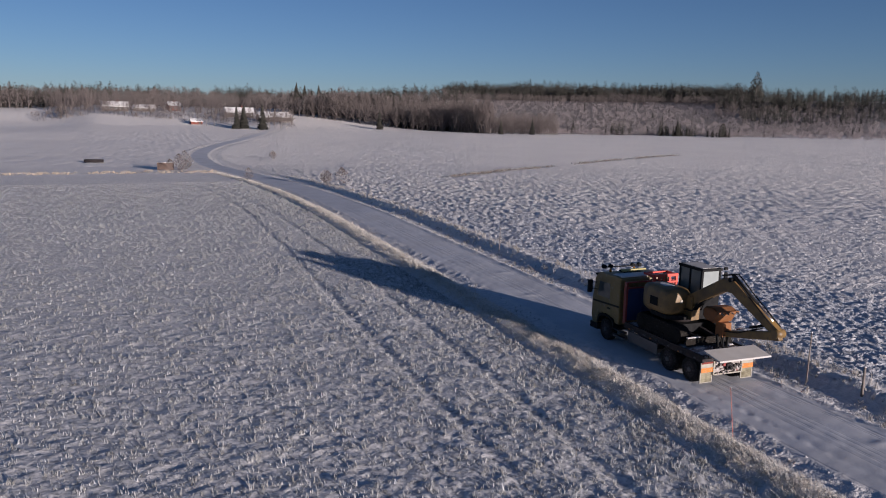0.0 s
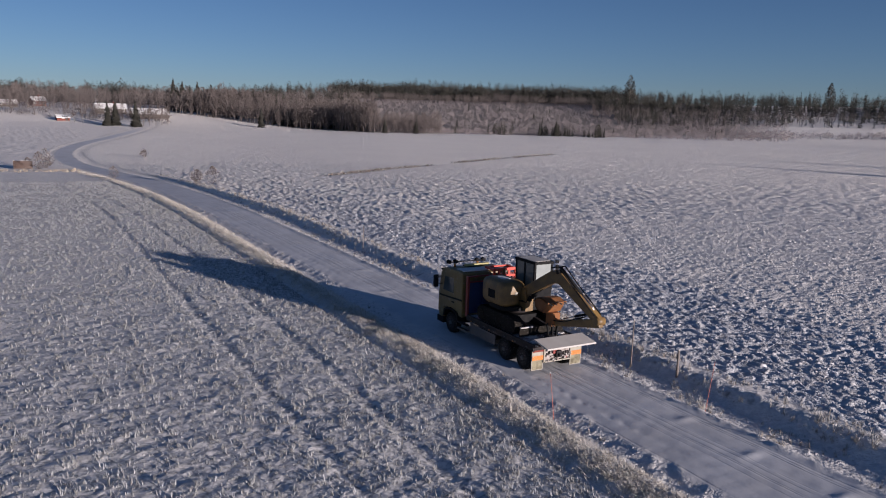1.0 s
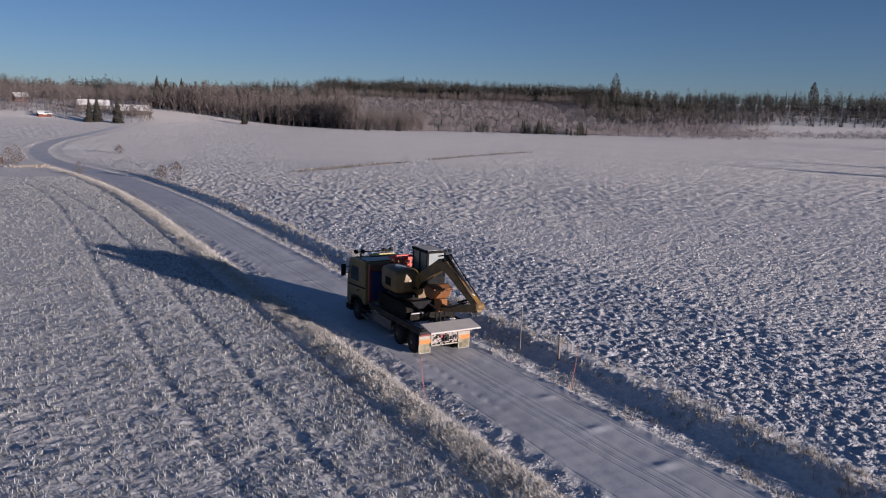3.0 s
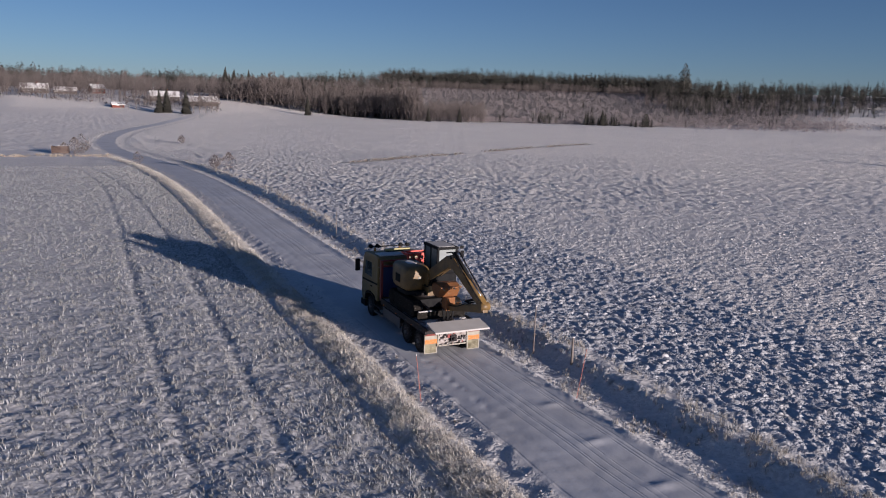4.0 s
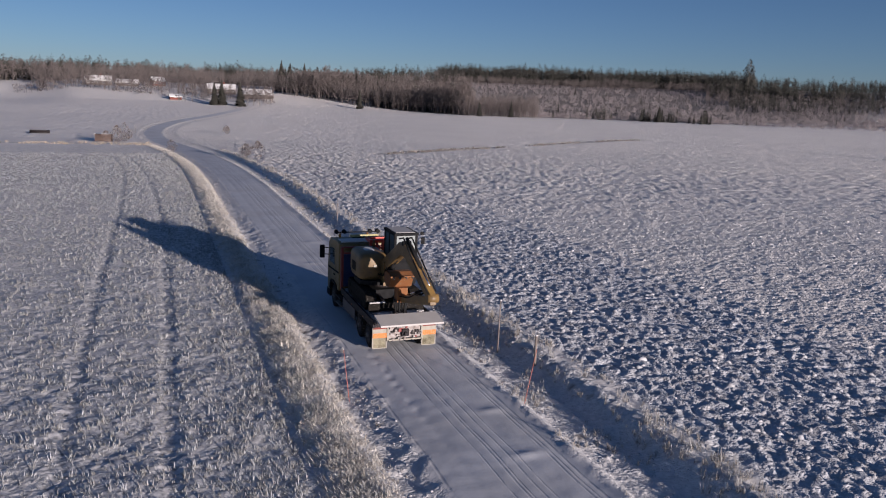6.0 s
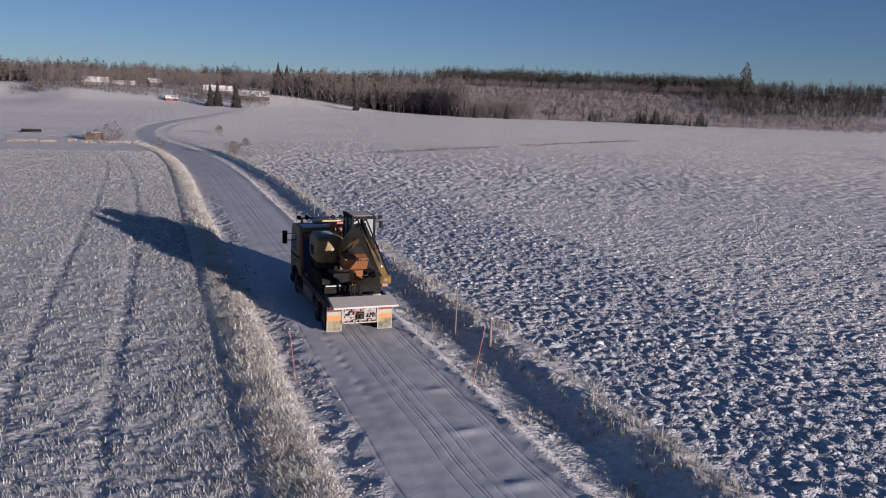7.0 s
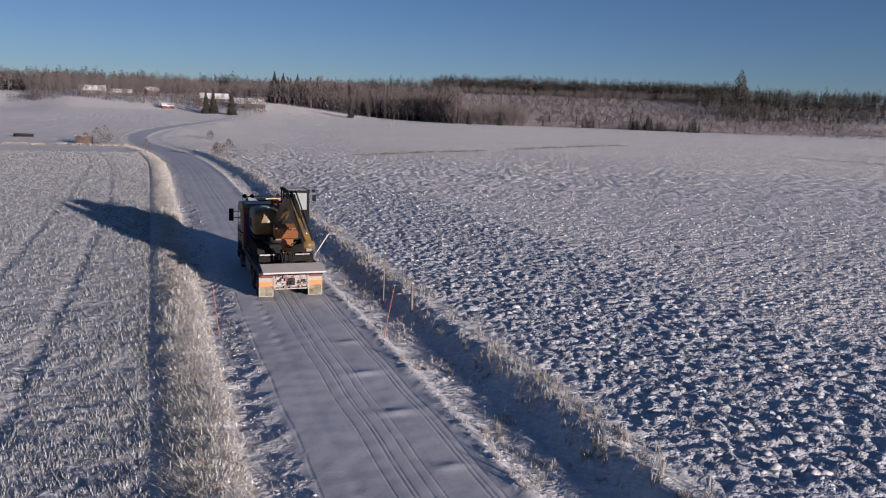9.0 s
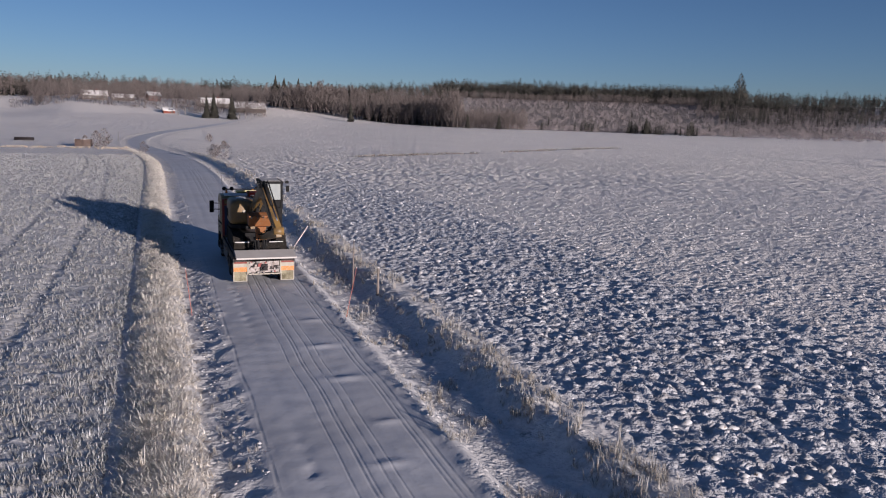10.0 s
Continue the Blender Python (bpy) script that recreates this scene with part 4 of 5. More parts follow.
# bed: frame, deck boards and side rails
BED = 1.16
part("bed_frame", box(-1.2, 1.2, -0.72, 4.4, 0.98, BED - 0.03, 0.015), M_FRAME, truck)
deck = part("deck", box(-1.17, 1.17, -0.7, 4.36, BED - 0.026, BED + 0.006, 0.005), M_DECK, truck, "plank deck dusted with snow")
for i in range(11):
    px0 = -1.12 + i * 0.204
    part("plank", box(px0, px0 + 0.19, -0.68, 4.34, BED + 0.008, BED + 0.03, 0.004), M_DECK, deck)
for sx in (-1, 1):
    part("side_rail", box(sx * 1.21 - 0.035, sx * 1.21 + 0.035, -0.74, 4.42, 0.96, BED + 0.07, 0.012), M_FRAME, truck)
    for ry in (-0.3, 0.5, 1.3, 2.1, 2.9, 3.7):
        part("lashing_ring", rod((sx * 1.25, ry - 0.04, 1.05), (sx * 1.25, ry + 0.04, 1.05), 0.03, seg=8), M_STEEL, truck)
    for ry in (0.7, 2.5, 4.0):
        part("side_lamp", box(sx * 1.25 - 0.012, sx * 1.25 + 0.012, ry - 0.05, ry + 0.05, 0.99, 1.03, 0.004), M_AMBER, truck, "amber side lamp")
    # side skirt, tool box and tank
    part("side_skirt", box(sx * 1.2 - 0.03, sx * 1.2 + 0.03, 2.05, 4.1, 0.45, 0.9, 0.015), M_TANK, truck, "grey aluminium side guard")
    part("tank", rod((sx * 0.8, 2.4, 0.66), (sx * 0.8, 3.7, 0.66), 0.3, seg=20), M_TANK, truck)
    part("step_plate", box(sx * 1.2 - 0.1, sx * 1.2 + 0.06, 4.3, 5.15, 0.4, 0.48, 0.015), M_STEEL, truck)
    part("step_plate", box(sx * 1.2 - 0.1, sx * 1.2 + 0.06, 4.3, 5.15, 0.7, 0.76, 0.015), M_FRAME, truck)
    # rear mudguards, flaps and lamps
    part("mudguard", extruded([(-0.62, 0.55), (-0.55, 0.95), (-0.2, 1.08), (1.6, 1.08), (1.95, 0.95), (2.02, 0.7), (1.98, 0.7), (1.9, 0.92), (1.58, 1.04), (-0.18, 1.04), (-0.5, 0.92), (-0.58, 0.55)], "x", min(sx * 0.66, sx * 1.24), max(sx * 0.66, sx * 1.24)), M_BLACK, truck)
    cx = sx * 0.96
    flap = part("mud_flap", box(cx - 0.28, cx + 0.28, -0.64, -0.61, 0.14, 0.62, 0.004), M_FLAP, truck, "rear mud flap caked with road dirt")
    part("edge", box(cx - 0.28, cx - 0.24, -0.655, -0.642, 0.14, 0.62), M_WHITE, flap)
    part("edge", box(cx + 0.24, cx + 0.28, -0.655, -0.642, 0.14, 0.62), M_WHITE, flap)
    part("edge", box(cx - 0.24, cx + 0.24, -0.655, -0.642, 0.14, 0.17), M_WHITE, flap)
    board = part("marker_board", box(cx - 0.28, cx + 0.28, -0.68, -0.64, 0.62, 1.0, 0.008), M_WHITE, truck, "white and orange reflective rear marker")
    part("stripe", box(cx - 0.27, cx + 0.27, -0.692, -0.682, 0.56, 0.74, 0.003), M_ORANGE, board, "orange reflective strip")
    part("tail_lamp", box(cx - 0.26, cx + 0.26, -0.70, -0.682, 0.90, 0.97, 0.006), M_LENS, board, "red tail lamp")
# snow lying on the planks
rnd = random.Random(9)
for sx9, sy9, sr in ((-0.75, -0.35, 0.34), (-0.2, -0.4, 0.4), (0.4, -0.3, 0.42), (0.9, -0.42, 0.24), (0.55, 0.25, 0.3), (-0.55, 0.3, 0.26), (0.1, 0.12, 0.22), (0.0, 0.75, 0.25), (0.95, 0.35, 0.16)):
    b = bmesh.new()
    rim = [(sr * rnd.uniform(0.7, 1.15), k * math.pi / 8) for k in range(16)]
    low = [b.verts.new((min(max(sx9 + q * math.cos(a), -1.15), 1.15), min(max(sy9 + 0.75 * q * math.sin(a), -0.67), 4), BED + 0.031)) for q, a in rim]
    top = [b.verts.new((min(max(sx9 + 0.8 * q * math.cos(a), -1.1), 1.1), min(max(sy9 + 0.6 * q * math.sin(a), -0.64), 4), BED + 0.06)) for q, a in rim]
    b.faces.new(top)
    for k in range(16):
        j = (k + 1) % 16
        b.faces.new((low[k], low[j], top[j], top[k]))
    part("snow_patch", b, M_SNOWCAP, deck, "patch of snow on the planks")
# rear crossmember with hitch and brackets crusted with snow
M_CRUST = material("dirty_snow_crust", (0.42, 0.38, 0.36), 0.9, second=(0.20, 0.16, 0.14), scale=9, amount=1.0, bump=0.01)
rear = part("rear_crossmember", box(-0.62, 0.62, -0.66, -0.56, 0.5, 0.98, 0.015), M_CRUST, truck, "rear crossmember crusted with dirty snow")
part("hitch", rod((0, -0.66, 0.72), (0, -0.95, 0.72), 0.08, 0.06, 12), M_FRAME, rear)
part("hitch_jaw", box(-0.13, 0.13, -0.82, -0.67, 0.6, 0.86, 0.03), M_FRAME, rear)
rnd = random.Random(4)
for k in range(44):
    bx, bz = rnd.uniform(-0.58, 0.58), rnd.uniform(0.44, 0.98)
    s1, s2_ = rnd.uniform(0.02, 0.08), rnd.uniform(0.015, 0.05)
    part("bracket", box(bx - s1, bx + s1, -0.69 - rnd.uniform(0, 0.08), -0.662, bz - s2_, bz + s2_, 0.008), rnd.choice((M_STEEL, M_CRUST, M_CRUST, M_FRAME, M_DKRED)), rear)
for z9 in (0.42, 1.0):
    part("bumper_bar", box(-0.66, 0.66, -0.72, -0.66, z9, z9 + 0.05, 0.01), M_WHITE, rear)
for sx in (-0.66, 0.66):
    part("bumper_post", box(sx - 0.03, sx + 0.03, -0.72, -0.66, 0.42, 1.05, 0.01), M_WHITE, rear)
# ramp plate: hinged at the bed's end, drooping to the rear
ramp = part("ramp", extruded([(-0.66, 1.40), (-0.70, 1.46), (-1.60, 1.30), (-1.62, 1.24), (-1.58, 1.23)], "x", -1.2, 1.2, 0.012), M_PLATE, truck, "broad pale aluminium loading ramp")
for hx in (-0.9, -0.3, 0.3, 0.9):
    part("hinge", beam((hx, -0.66, 1.15), (hx, -0.72, 1.40), 0.08, 0.05), M_FRAME, ramp)
    part("rib", beam((hx, -0.75, 1.38), (hx, -1.55, 1.22), 0.05, 0.06), M_FRAME, ramp)

# ---- excavator on the bed ----
M_CAT = material("worn_yellow_machine_paint", (0.24, 0.142, 0.042), 0.5, second=(0.09, 0.058, 0.028), scale=1.6, amount=0.9, speck=((0.10, 0.07, 0.04), 0.12))
M_TRACK = material("dark_muddy_track_rubber", (0.012, 0.011, 0.01), 0.95, second=(0.03, 0.024, 0.019), scale=4, speck=((0.12, 0.11, 0.10), 0.04))
M_CHROME = material("chromed_rod", (0.7, 0.7, 0.7), 0.2, 1.0, scale=3)
M_SIDEGLASS = material("pale_side_glass", (0.10, 0.115, 0.11), 0.1, second=(0.17, 0.185, 0.18), scale=1.5)
# pale base colour stands in for sunlight reflected in the windscreen
M_CABGLASS = material("cab_glass", (0.30, 0.32, 0.31), 0.12, second=(0.20, 0.22, 0.22), scale=1.5)

for dull in (M_TRACK, M_RUBBER, M_BLACK, M_FRAME, M_DECK):
    dull.node_tree.nodes["Principled BSDF"].inputs["Specular IOR Level"].default_value = 0.12

exc = thing("excavator", "worn yellow compact excavator with folded boom on the lorry bed", "excavator", at=pose(TRUCK_X, TRUCK_Y, 0.03 + BED + 0.03))
# local z counts from the deck
for sx in (-1, 1):
    o = []
    y0, y1, r = 0.75, 3.75, 0.34
    for k in range(9):
        a = -math.pi / 2 - math.pi * k / 8
        o.append((y0 + r + math.cos(a) * r, r + 0.02 + math.sin(a) * r))
    for k in range(9):
        a = math.pi / 2 - math.pi * k / 8
        o.append((y1 - r + math.cos(a) * r, r + 0.02 + math.sin(a) * r))
    xa, xb = sorted((sx * 0.68, sx * 1.12))
    track = part("track", extruded(o, "x", xa, xb, 0.03), M_TRACK, exc, "muddy black rubber track")
    for k in range(26):
        ty = y0 + 0.3 + k * (y1 - y0 - 0.6) / 25
        part("lug", box(xa + 0.02, xb - 0.02, ty - 0.025, ty + 0.025, 0.69, 0.715, 0.006), M_TRACK, track)
    xo = sx * 1.125
    for ty, rr in ((y0 + r, 0.26), (y1 - r, 0.26)):
        part("sprocket", rod((xo - sx * 0.05, ty, r + 0.02), (xo + sx * 0.01, ty, r + 0.02), rr, rr * 0.9, 18), M_TRACK, track)
    for k in range(5):
        ty = y0 + 0.75 + k * 0.4
        part("roller", rod((xo - sx * 0.05, ty, 0.14), (xo + sx * 0.01, ty, 0.14), 0.1, seg=12), M_TRACK, track)
blade = part("dozer_blade", extruded([(0.40, 0.06), (0.46, 0.04), (0.52, 0.20), (0.48, 0.38), (0.42, 0.38), (0.45, 0.20)], "x", -1.1, 1.1, 0.01), M_TRACK, exc, "dark muddy dozer blade behind the tracks")
for bx in (-0.42, 0.42):
    part("blade_arm", beam((bx, 0.5, 0.26), (bx, 1.7, 0.42), 0.14, 0.16), M_FRAME, blade)
part("blade_snow", box(-1.06, -0.45, 0.41, 0.50, 0.382, 0.42, 0.015), M_SNOWCAP, blade, "snow on the blade's edge")
part("blade_snow", box(0.35, 0.95, 0.41, 0.50, 0.382, 0.41, 0.012), M_SNOWCAP, blade, "snow on the blade's edge")
part("undercarriage", box(-0.7, 0.7, 1.5, 3.0, 0.25, 0.62, 0.05), M_BLACK, exc)
part("slew_ring", rod((0, 2.3, 0.6), (0, 2.3, 0.86), 0.5, seg=28), M_FRAME, exc)
# house: rounded tail towards the lorry's cab
out = []
for k in range(17):
    a = math.pi * k / 16
    out.append((1.14 * math.cos(a), 2.45 + 1.15 * math.sin(a)))
out += [(-1.12, 1.75), (-0.75, 1.45), (0.35, 1.35), (1.08, 1.4)]
part("house_floor", extruded(out, "z", 0.82, 1.0, 0.03), M_BLACK, exc)
def pillow(cx, cy, cz, rx, ry, rz, power=0.5, seg=28, rings=16):
    """A rounded box."""
    b = bmesh.new()

    def sp(v):
        return math.copysign(abs(v) ** power, v)

    grid = []
    for i in range(1, rings):
        e = -math.pi / 2 + math.pi * i / rings
        grid.append([b.verts.new((cx + rx * sp(math.cos(e)) * sp(math.cos(2 * math.pi * k / seg)), cy + ry * sp(math.cos(e)) * sp(math.sin(2 * math.pi * k / seg)), cz + rz * sp(math.sin(e)))) for k in range(seg)])
    lo, hi = b.verts.new((cx, cy, cz - rz)), b.verts.new((cx, cy, cz + rz))
    for k in range(seg):
        j = (k + 1) % seg
        b.faces.new((lo, grid[0][j], grid[0][k])), b.faces.new((hi, grid[-1][k], grid[-1][j]))
        for i in range(rings - 2):
            b.faces.new((grid[i][k], grid[i][j], grid[i + 1][j], grid[i + 1][k]))
    for f in b.faces:
        f.smooth = True
    return b


hood = part("engine_hood", pillow(-0.56, 2.55, 1.48, 0.60, 0.98, 0.58, 0.42), M_CAT, exc, "worn yellow rounded engine hood")
part("counterweight", pillow(0.25, 3.15, 1.4, 0.88, 0.42, 0.42, 0.5), M_CAT, exc, "worn yellow rounded counterweight")
part("boom_bracket", box(-0.32, 0.06, 1.2, 2.0, 0.85, 1.8, 0.06), M_CAT, exc)
part("hood_patch", extruded([(-0.8, 2.3), (-0.4, 2.25), (-0.38, 2.85), (-0.6, 2.95), (-0.78, 2.7)], "z", 2.03, 2.066, 0.012), M_ROOF_SNOW, hood, "thin white patch on the hood")
part("vent_grille", box(-1.175, -1.12, 2.3, 2.8, 1.25, 1.6, 0.008), M_BLACK, hood)
part("work_lamp", box(-0.62, -0.5, 1.55, 1.63, 1.5, 1.62, 0.02), M_WHITE, hood)
part("exhaust_pipe", rod((-0.2, 3.1, 1.94), (-0.2, 3.1, 2.3), 0.05, seg=10), M_RUST, exc)
# operator's cab
ecab = part("operator_cab", box(0.14, 1.04, 1.28, 2.7, 0.98, 1.75, 0.06), M_BLACK, exc, "dark operator's cab with black pillars and pale windscreen")
for cx, cy in ((0.16, 1.32), (1.02, 1.32), (0.16, 2.0), (1.02, 2.0), (0.16, 2.64), (1.02, 2.64)):
    part("pillar", box(cx - 0.045, cx + 0.045, cy - 0.045, cy + 0.045, 1.7, 2.82, 0.012), M_BLACK, ecab)
part("cab_roof", box(0.10, 1.08, 1.22, 2.74, 2.80, 2.90, 0.04), M_BLACK, ecab)
part("roof_snow", box(0.2, 0.98, 1.36, 2.62, 2.902, 2.915, 0.004), M_PLATE, ecab, "frost on the roof")
part("front_pane", box(0.21, 0.97, 1.30, 1.315, 2.1, 2.8), M_CABGLASS, ecab, "pale front windscreen")
part("lower_front_panel", box(0.21, 0.97, 1.30, 1.315, 1.76, 2.04), M_BLACK, ecab)
part("windscreen_bar", box(0.2, 0.98, 1.285, 1.33, 2.04, 2.1, 0.01), M_BLACK, ecab)
for cx in (0.14, 1.04):
    part("side_pane", box(cx - 0.006, cx + 0.006, 1.37, 1.95, 1.76, 2.8), M_SIDEGLASS, ecab)
    part("side_pane", box(cx - 0.006, cx + 0.006, 2.05, 2.59, 1.76, 2.8), M_SIDEGLASS, ecab)
part("rear_pane", box(0.21, 0.97, 2.64, 2.65, 1.76, 2.8), M_GLASS, ecab)
part("seat", box(0.35, 0.85, 1.9, 2.4, 1.5, 1.75, 0.06), M_BLACK, ecab)
part("seat_back", box(0.35, 0.85, 2.32, 2.46, 1.7, 2.4, 0.05), M_BLACK, ecab)
part("mirror", box(1.2, 1.34, 1.22, 1.28, 2.45, 2.72, 0.03), M_BLACK, ecab)
part("lamp", box(1.16, 1.3, 1.18, 1.26, 2.82, 2.94, 0.02), M_BLACK, ecab)
# boom: foot, knee and far end; then the stick folded back and the tool
FOOT, KNEE, END, TIP = Vector((-0.14, 1.45, 1.62)), Vector((0.0, -0.5, 2.76)), Vector((0.28, -2.75, 1.35)), Vector((-0.05, -0.55, 0.78))
k1 = FOOT + (KNEE - FOOT) * 0.92
k2 = KNEE + (END - KNEE) * 0.1
bm = beam(FOOT, k1, 0.30, 0.44, 0.30, 0.48, 0.03)
beam(k1 - (KNEE - FOOT) * 0.04, k2, 0.30, 0.48, 0.30, 0.46, 0.03, bm)
boom = part("boom", bm, M_CAT, exc, "worn yellow goose-neck boom")
part("boom_arm", beam(k2 - (END - KNEE) * 0.04, END, 0.30, 0.46, 0.24, 0.32, 0.03), M_CAT, exc)
stick = part("stick", beam(END + Vector((0, -0.1, -0.05)), TIP, 0.24, 0.34, 0.22, 0.24, 0.03), M_CAT, exc, "yellow stick folded back under the boom")
for p, q, r0 in ((FOOT + Vector((0.0, -0.1, -0.35)), FOOT.lerp(KNEE, 0.7) + Vector((0, 0, -0.2)), 0.075), (KNEE + Vector((0, -0.1, 0.3)), END + Vector((0.0, 0.3, 0.35)), 0.065), (END + Vector((0, 0.35, 0.25)), TIP + Vector((0, -0.5, 0.3)), 0.05)):
    cyl = part("hydraulic_cylinder", rod(p, p.lerp(q, 0.62), r0, seg=14), M_BLACK, exc)
    part("piston_rod", rod(p.lerp(q, 0.6), q, r0 * 0.55, seg=10), M_CHROME, cyl)
for off in (-0.16, 0.16):
    h = bmesh.new()
    pts = [KNEE + Vector((off, 0.3, 0.22)), KNEE + Vector((off, -0.2, 0.34)), KNEE.lerp(END, 0.45) + Vector((off, 0, 0.30)), END + Vector((off, 0.1, 0.22))]
    for p, q in zip(pts, pts[1:]):
        rod(p, q, 0.028, seg=6, into=h)
    part("hydraulic_hose", h, M_BLACK, exc)
rnd = random.Random(31)
for k in range(7):
    a = Vector((-0.42 + 0.09 * k, 1.55 + 0.1 * rnd.random(), 1.25))
    c = FOOT.lerp(KNEE, 0.25 + 0.05 * rnd.random()) + Vector((-0.16 + 0.055 * k, 0, -0.26))
    m = a.lerp(c, 0.5) + Vector((rnd.uniform(-0.08, 0.08), rnd.uniform(-0.3, -0.05), rnd.uniform(-0.2, -0.05)))
    h = bmesh.new()
    rod(a, m, 0.024, seg=6, into=h)
    rod(m, c, 0.024, seg=6, into=h)
    part("hydraulic_hose", h, M_BLACK, exc)
for k in range(4):
    a = END.lerp(TIP, 0.35) + Vector((-0.14 + 0.09 * k, 0, 0.2))
    c = TIP + Vector((-0.2 + 0.1 * k, 0.1, 0.1))
    m = a.lerp(c, 0.55) + Vector((rnd.uniform(-0.12, 0.12), 0, rnd.uniform(-0.28, -0.1)))
    h = bmesh.new()
    rod(a, m, 0.022, seg=6, into=h)
    rod(m, c, 0.022, seg=6, into=h)
    part("hydraulic_hose", h, M_BLACK, exc)
part("pivot", rod(END + Vector((-0.2, 0, 0)), END + Vector((0.2, 0, 0)), 0.16, seg=18), M_CAT, exc)
part("pivot", rod(KNEE + Vector((-0.16, -0.1, 0.12)), KNEE + Vector((0.16, -0.1, 0.12)), 0.09, seg=14), M_BLACK, exc)
tilt = part("tool_coupler", box(-0.30, 0.10, -0.60, -0.2, 0.66, 1.2, 0.05), M_RUST, exc, "rusty orange rotating tool coupler")
for k in range(6):
    a = k * math.pi / 3
    part("coupler_hose", rod((-0.1 + 0.17 * math.cos(a), -0.4 + 0.16 * math.sin(a), 0.15), (-0.1 + 0.26 * math.cos(a), -0.4 + 0.22 * math.sin(a), 0.75), 0.04, seg=6), M_BLACK, tilt)
part("coupler_foot", box(-0.34, 0.12, -0.55, -0.2, 0.02, 0.26, 0.03), M_FRAME, tilt)
# bucket: curved shell, side plates and lip, lying over the coupler
shell = [(-0.62, 1.64), (-0.3, 1.76), (0.06, 1.74), (0.22, 1.6), (0.2, 1.36), (0.0, 1.2), (-0.35, 1.2)]
inner = [(y * 0.94 - 0.01, z - 0.035 if z > 1.45 else z + 0.035) for y, z in shell]
bk = part("bucket", extruded(shell + inner[::-1], "x", -0.58, 0.30), M_RUST, exc, "rusty brown digging bucket")
for bx in (-0.58, 0.28):
    part("side_plate", extruded(shell, "x", bx, bx + 0.03), M_RUST, bk)
part("mouth_plate", extruded([(-0.64, 1.64), (-0.36, 1.19), (-0.33, 1.2), (-0.60, 1.65)], "x", -0.56, 0.28), M_RUST, bk)
part("lip", box(-0.6, 0.32, -0.70, -0.6, 1.62, 1.67, 0.01), M_RUST, bk)
for k in range(4):
    bx = -0.5 + k * 0.24
    part("tooth", beam((bx, -0.66, 1.64), (bx, -0.84, 1.59), 0.07, 0.05, 0.03, 0.02, 0.005), M_STEEL, bk)

# ---- marker poles and posts ----
M_REDPOLE = material("orange_red_plastic", (0.42, 0.12, 0.08), 0.6, second=(0.36, 0.17, 0.13), scale=6)
M_POLEGREY = material("weathered_grey_pole", (0.16, 0.13, 0.11), 0.9, second=(0.3, 0.27, 0.25), scale=8)
M_POLEPALE = material("frosted_pale_stick", (0.62, 0.50, 0.44), 0.8, second=(0.7, 0.68, 0.66), scale=8)


def stick_pole(name, label, x, y, tall, lean_x, lean_y, r, mat):
    z = height(x, y)
    root = thing(name, label, "pole", "roadside markers", pose(x, y, z))
    part("shaft", rod((0, 0, -0.3), (lean_x, lean_y, tall), r, r * 0.75, 8), mat, root)
    part("cap", rod((lean_x * 0.985, lean_y * 0.985, tall * 0.985), (lean_x * 1.01, lean_y * 1.01, tall * 1.01), r * 1.15, r * 0.8, 8), M_ROOF_SNOW, root, "frost on the tip")


stick_pole("snow_pole", "thin grey snow pole on the ditch bank", 24.57, 42.3, 2.1, 0.03, 0.0, 0.03, M_POLEGREY)
stick_pole("snow_pole", "thin orange-red leaning snow pole", 22.95, 36.8, 1.75, 0.42, 0.1, 0.012, M_REDPOLE)
stick_pole("snow_pole", "thin orange-red snow pole beside the road", 17.9, 38.8, 1.7, -0.22, 0.1, 0.012, M_REDPOLE)
stick_pole("fence_post", "short weathered wooden post on the ditch bank", 25.1, 40.2, 1.15, 0.0, 0.0, 0.06, M_POLEGREY)
stick_pole("snow_pole", "pale stick leaning over the ditch ahead", 23.7, 53.0, 1.05, 0.95, 0.2, 0.035, M_POLEPALE)
stick_pole("snow_pole", "thin grey snow pole ahead of the lorry", 25.0, 72.0, 1.8, 0.05, 0.0, 0.03, M_POLEGREY)
stick_pole("snow_pole", "thin grey snow pole by the bend", 9.0, 208.0, 2.2, 0.0, 0.0, 0.04, M_POLEGREY)

# ---- things by the bend ----
M_CRATE = material("brown_crate_boards", (0.12, 0.082, 0.066), 0.9, second=(0.075, 0.052, 0.042), scale=2.0)
crate = thing("wooden_crate", "brown wooden box with snow on top beside the bend", "crate", at=pose(4.0, 176, height(4.0, 176), 0, 0, -8))
part("body", box(-1.4, 1.4, -0.9, 0.9, -0.2, 1.35, 0.03), M_CRATE, crate)
for k in range(6):
    part("slat", box(-1.43, 1.43, -0.94, -0.9, 0.05 + k * 0.22, 0.24 + k * 0.22, 0.006), M_CRATE, crate)
part("lid", box(-1.45, 1.45, -0.95, 0.95, 1.35, 1.42, 0.03), M_ROOF_SNOW, crate, "layer of snow")
heap = thing("log_pile", "dark pile of logs lying on the snowy field", "logs", at=pose(-10.0, 203, height(-10, 203)))
for k in range(7):
    part("log", rod((-1.9 + 0.1 * (k % 3), (k % 4) * 0.4 - 0.6, 0.2 + 0.35 * (k // 4)), (2.0 - 0.15 * (k % 2), (k % 4) * 0.4 - 0.6, 0.2 + 0.35 * (k // 4)), 0.17, 0.15, 8), M_FRAME, heap)


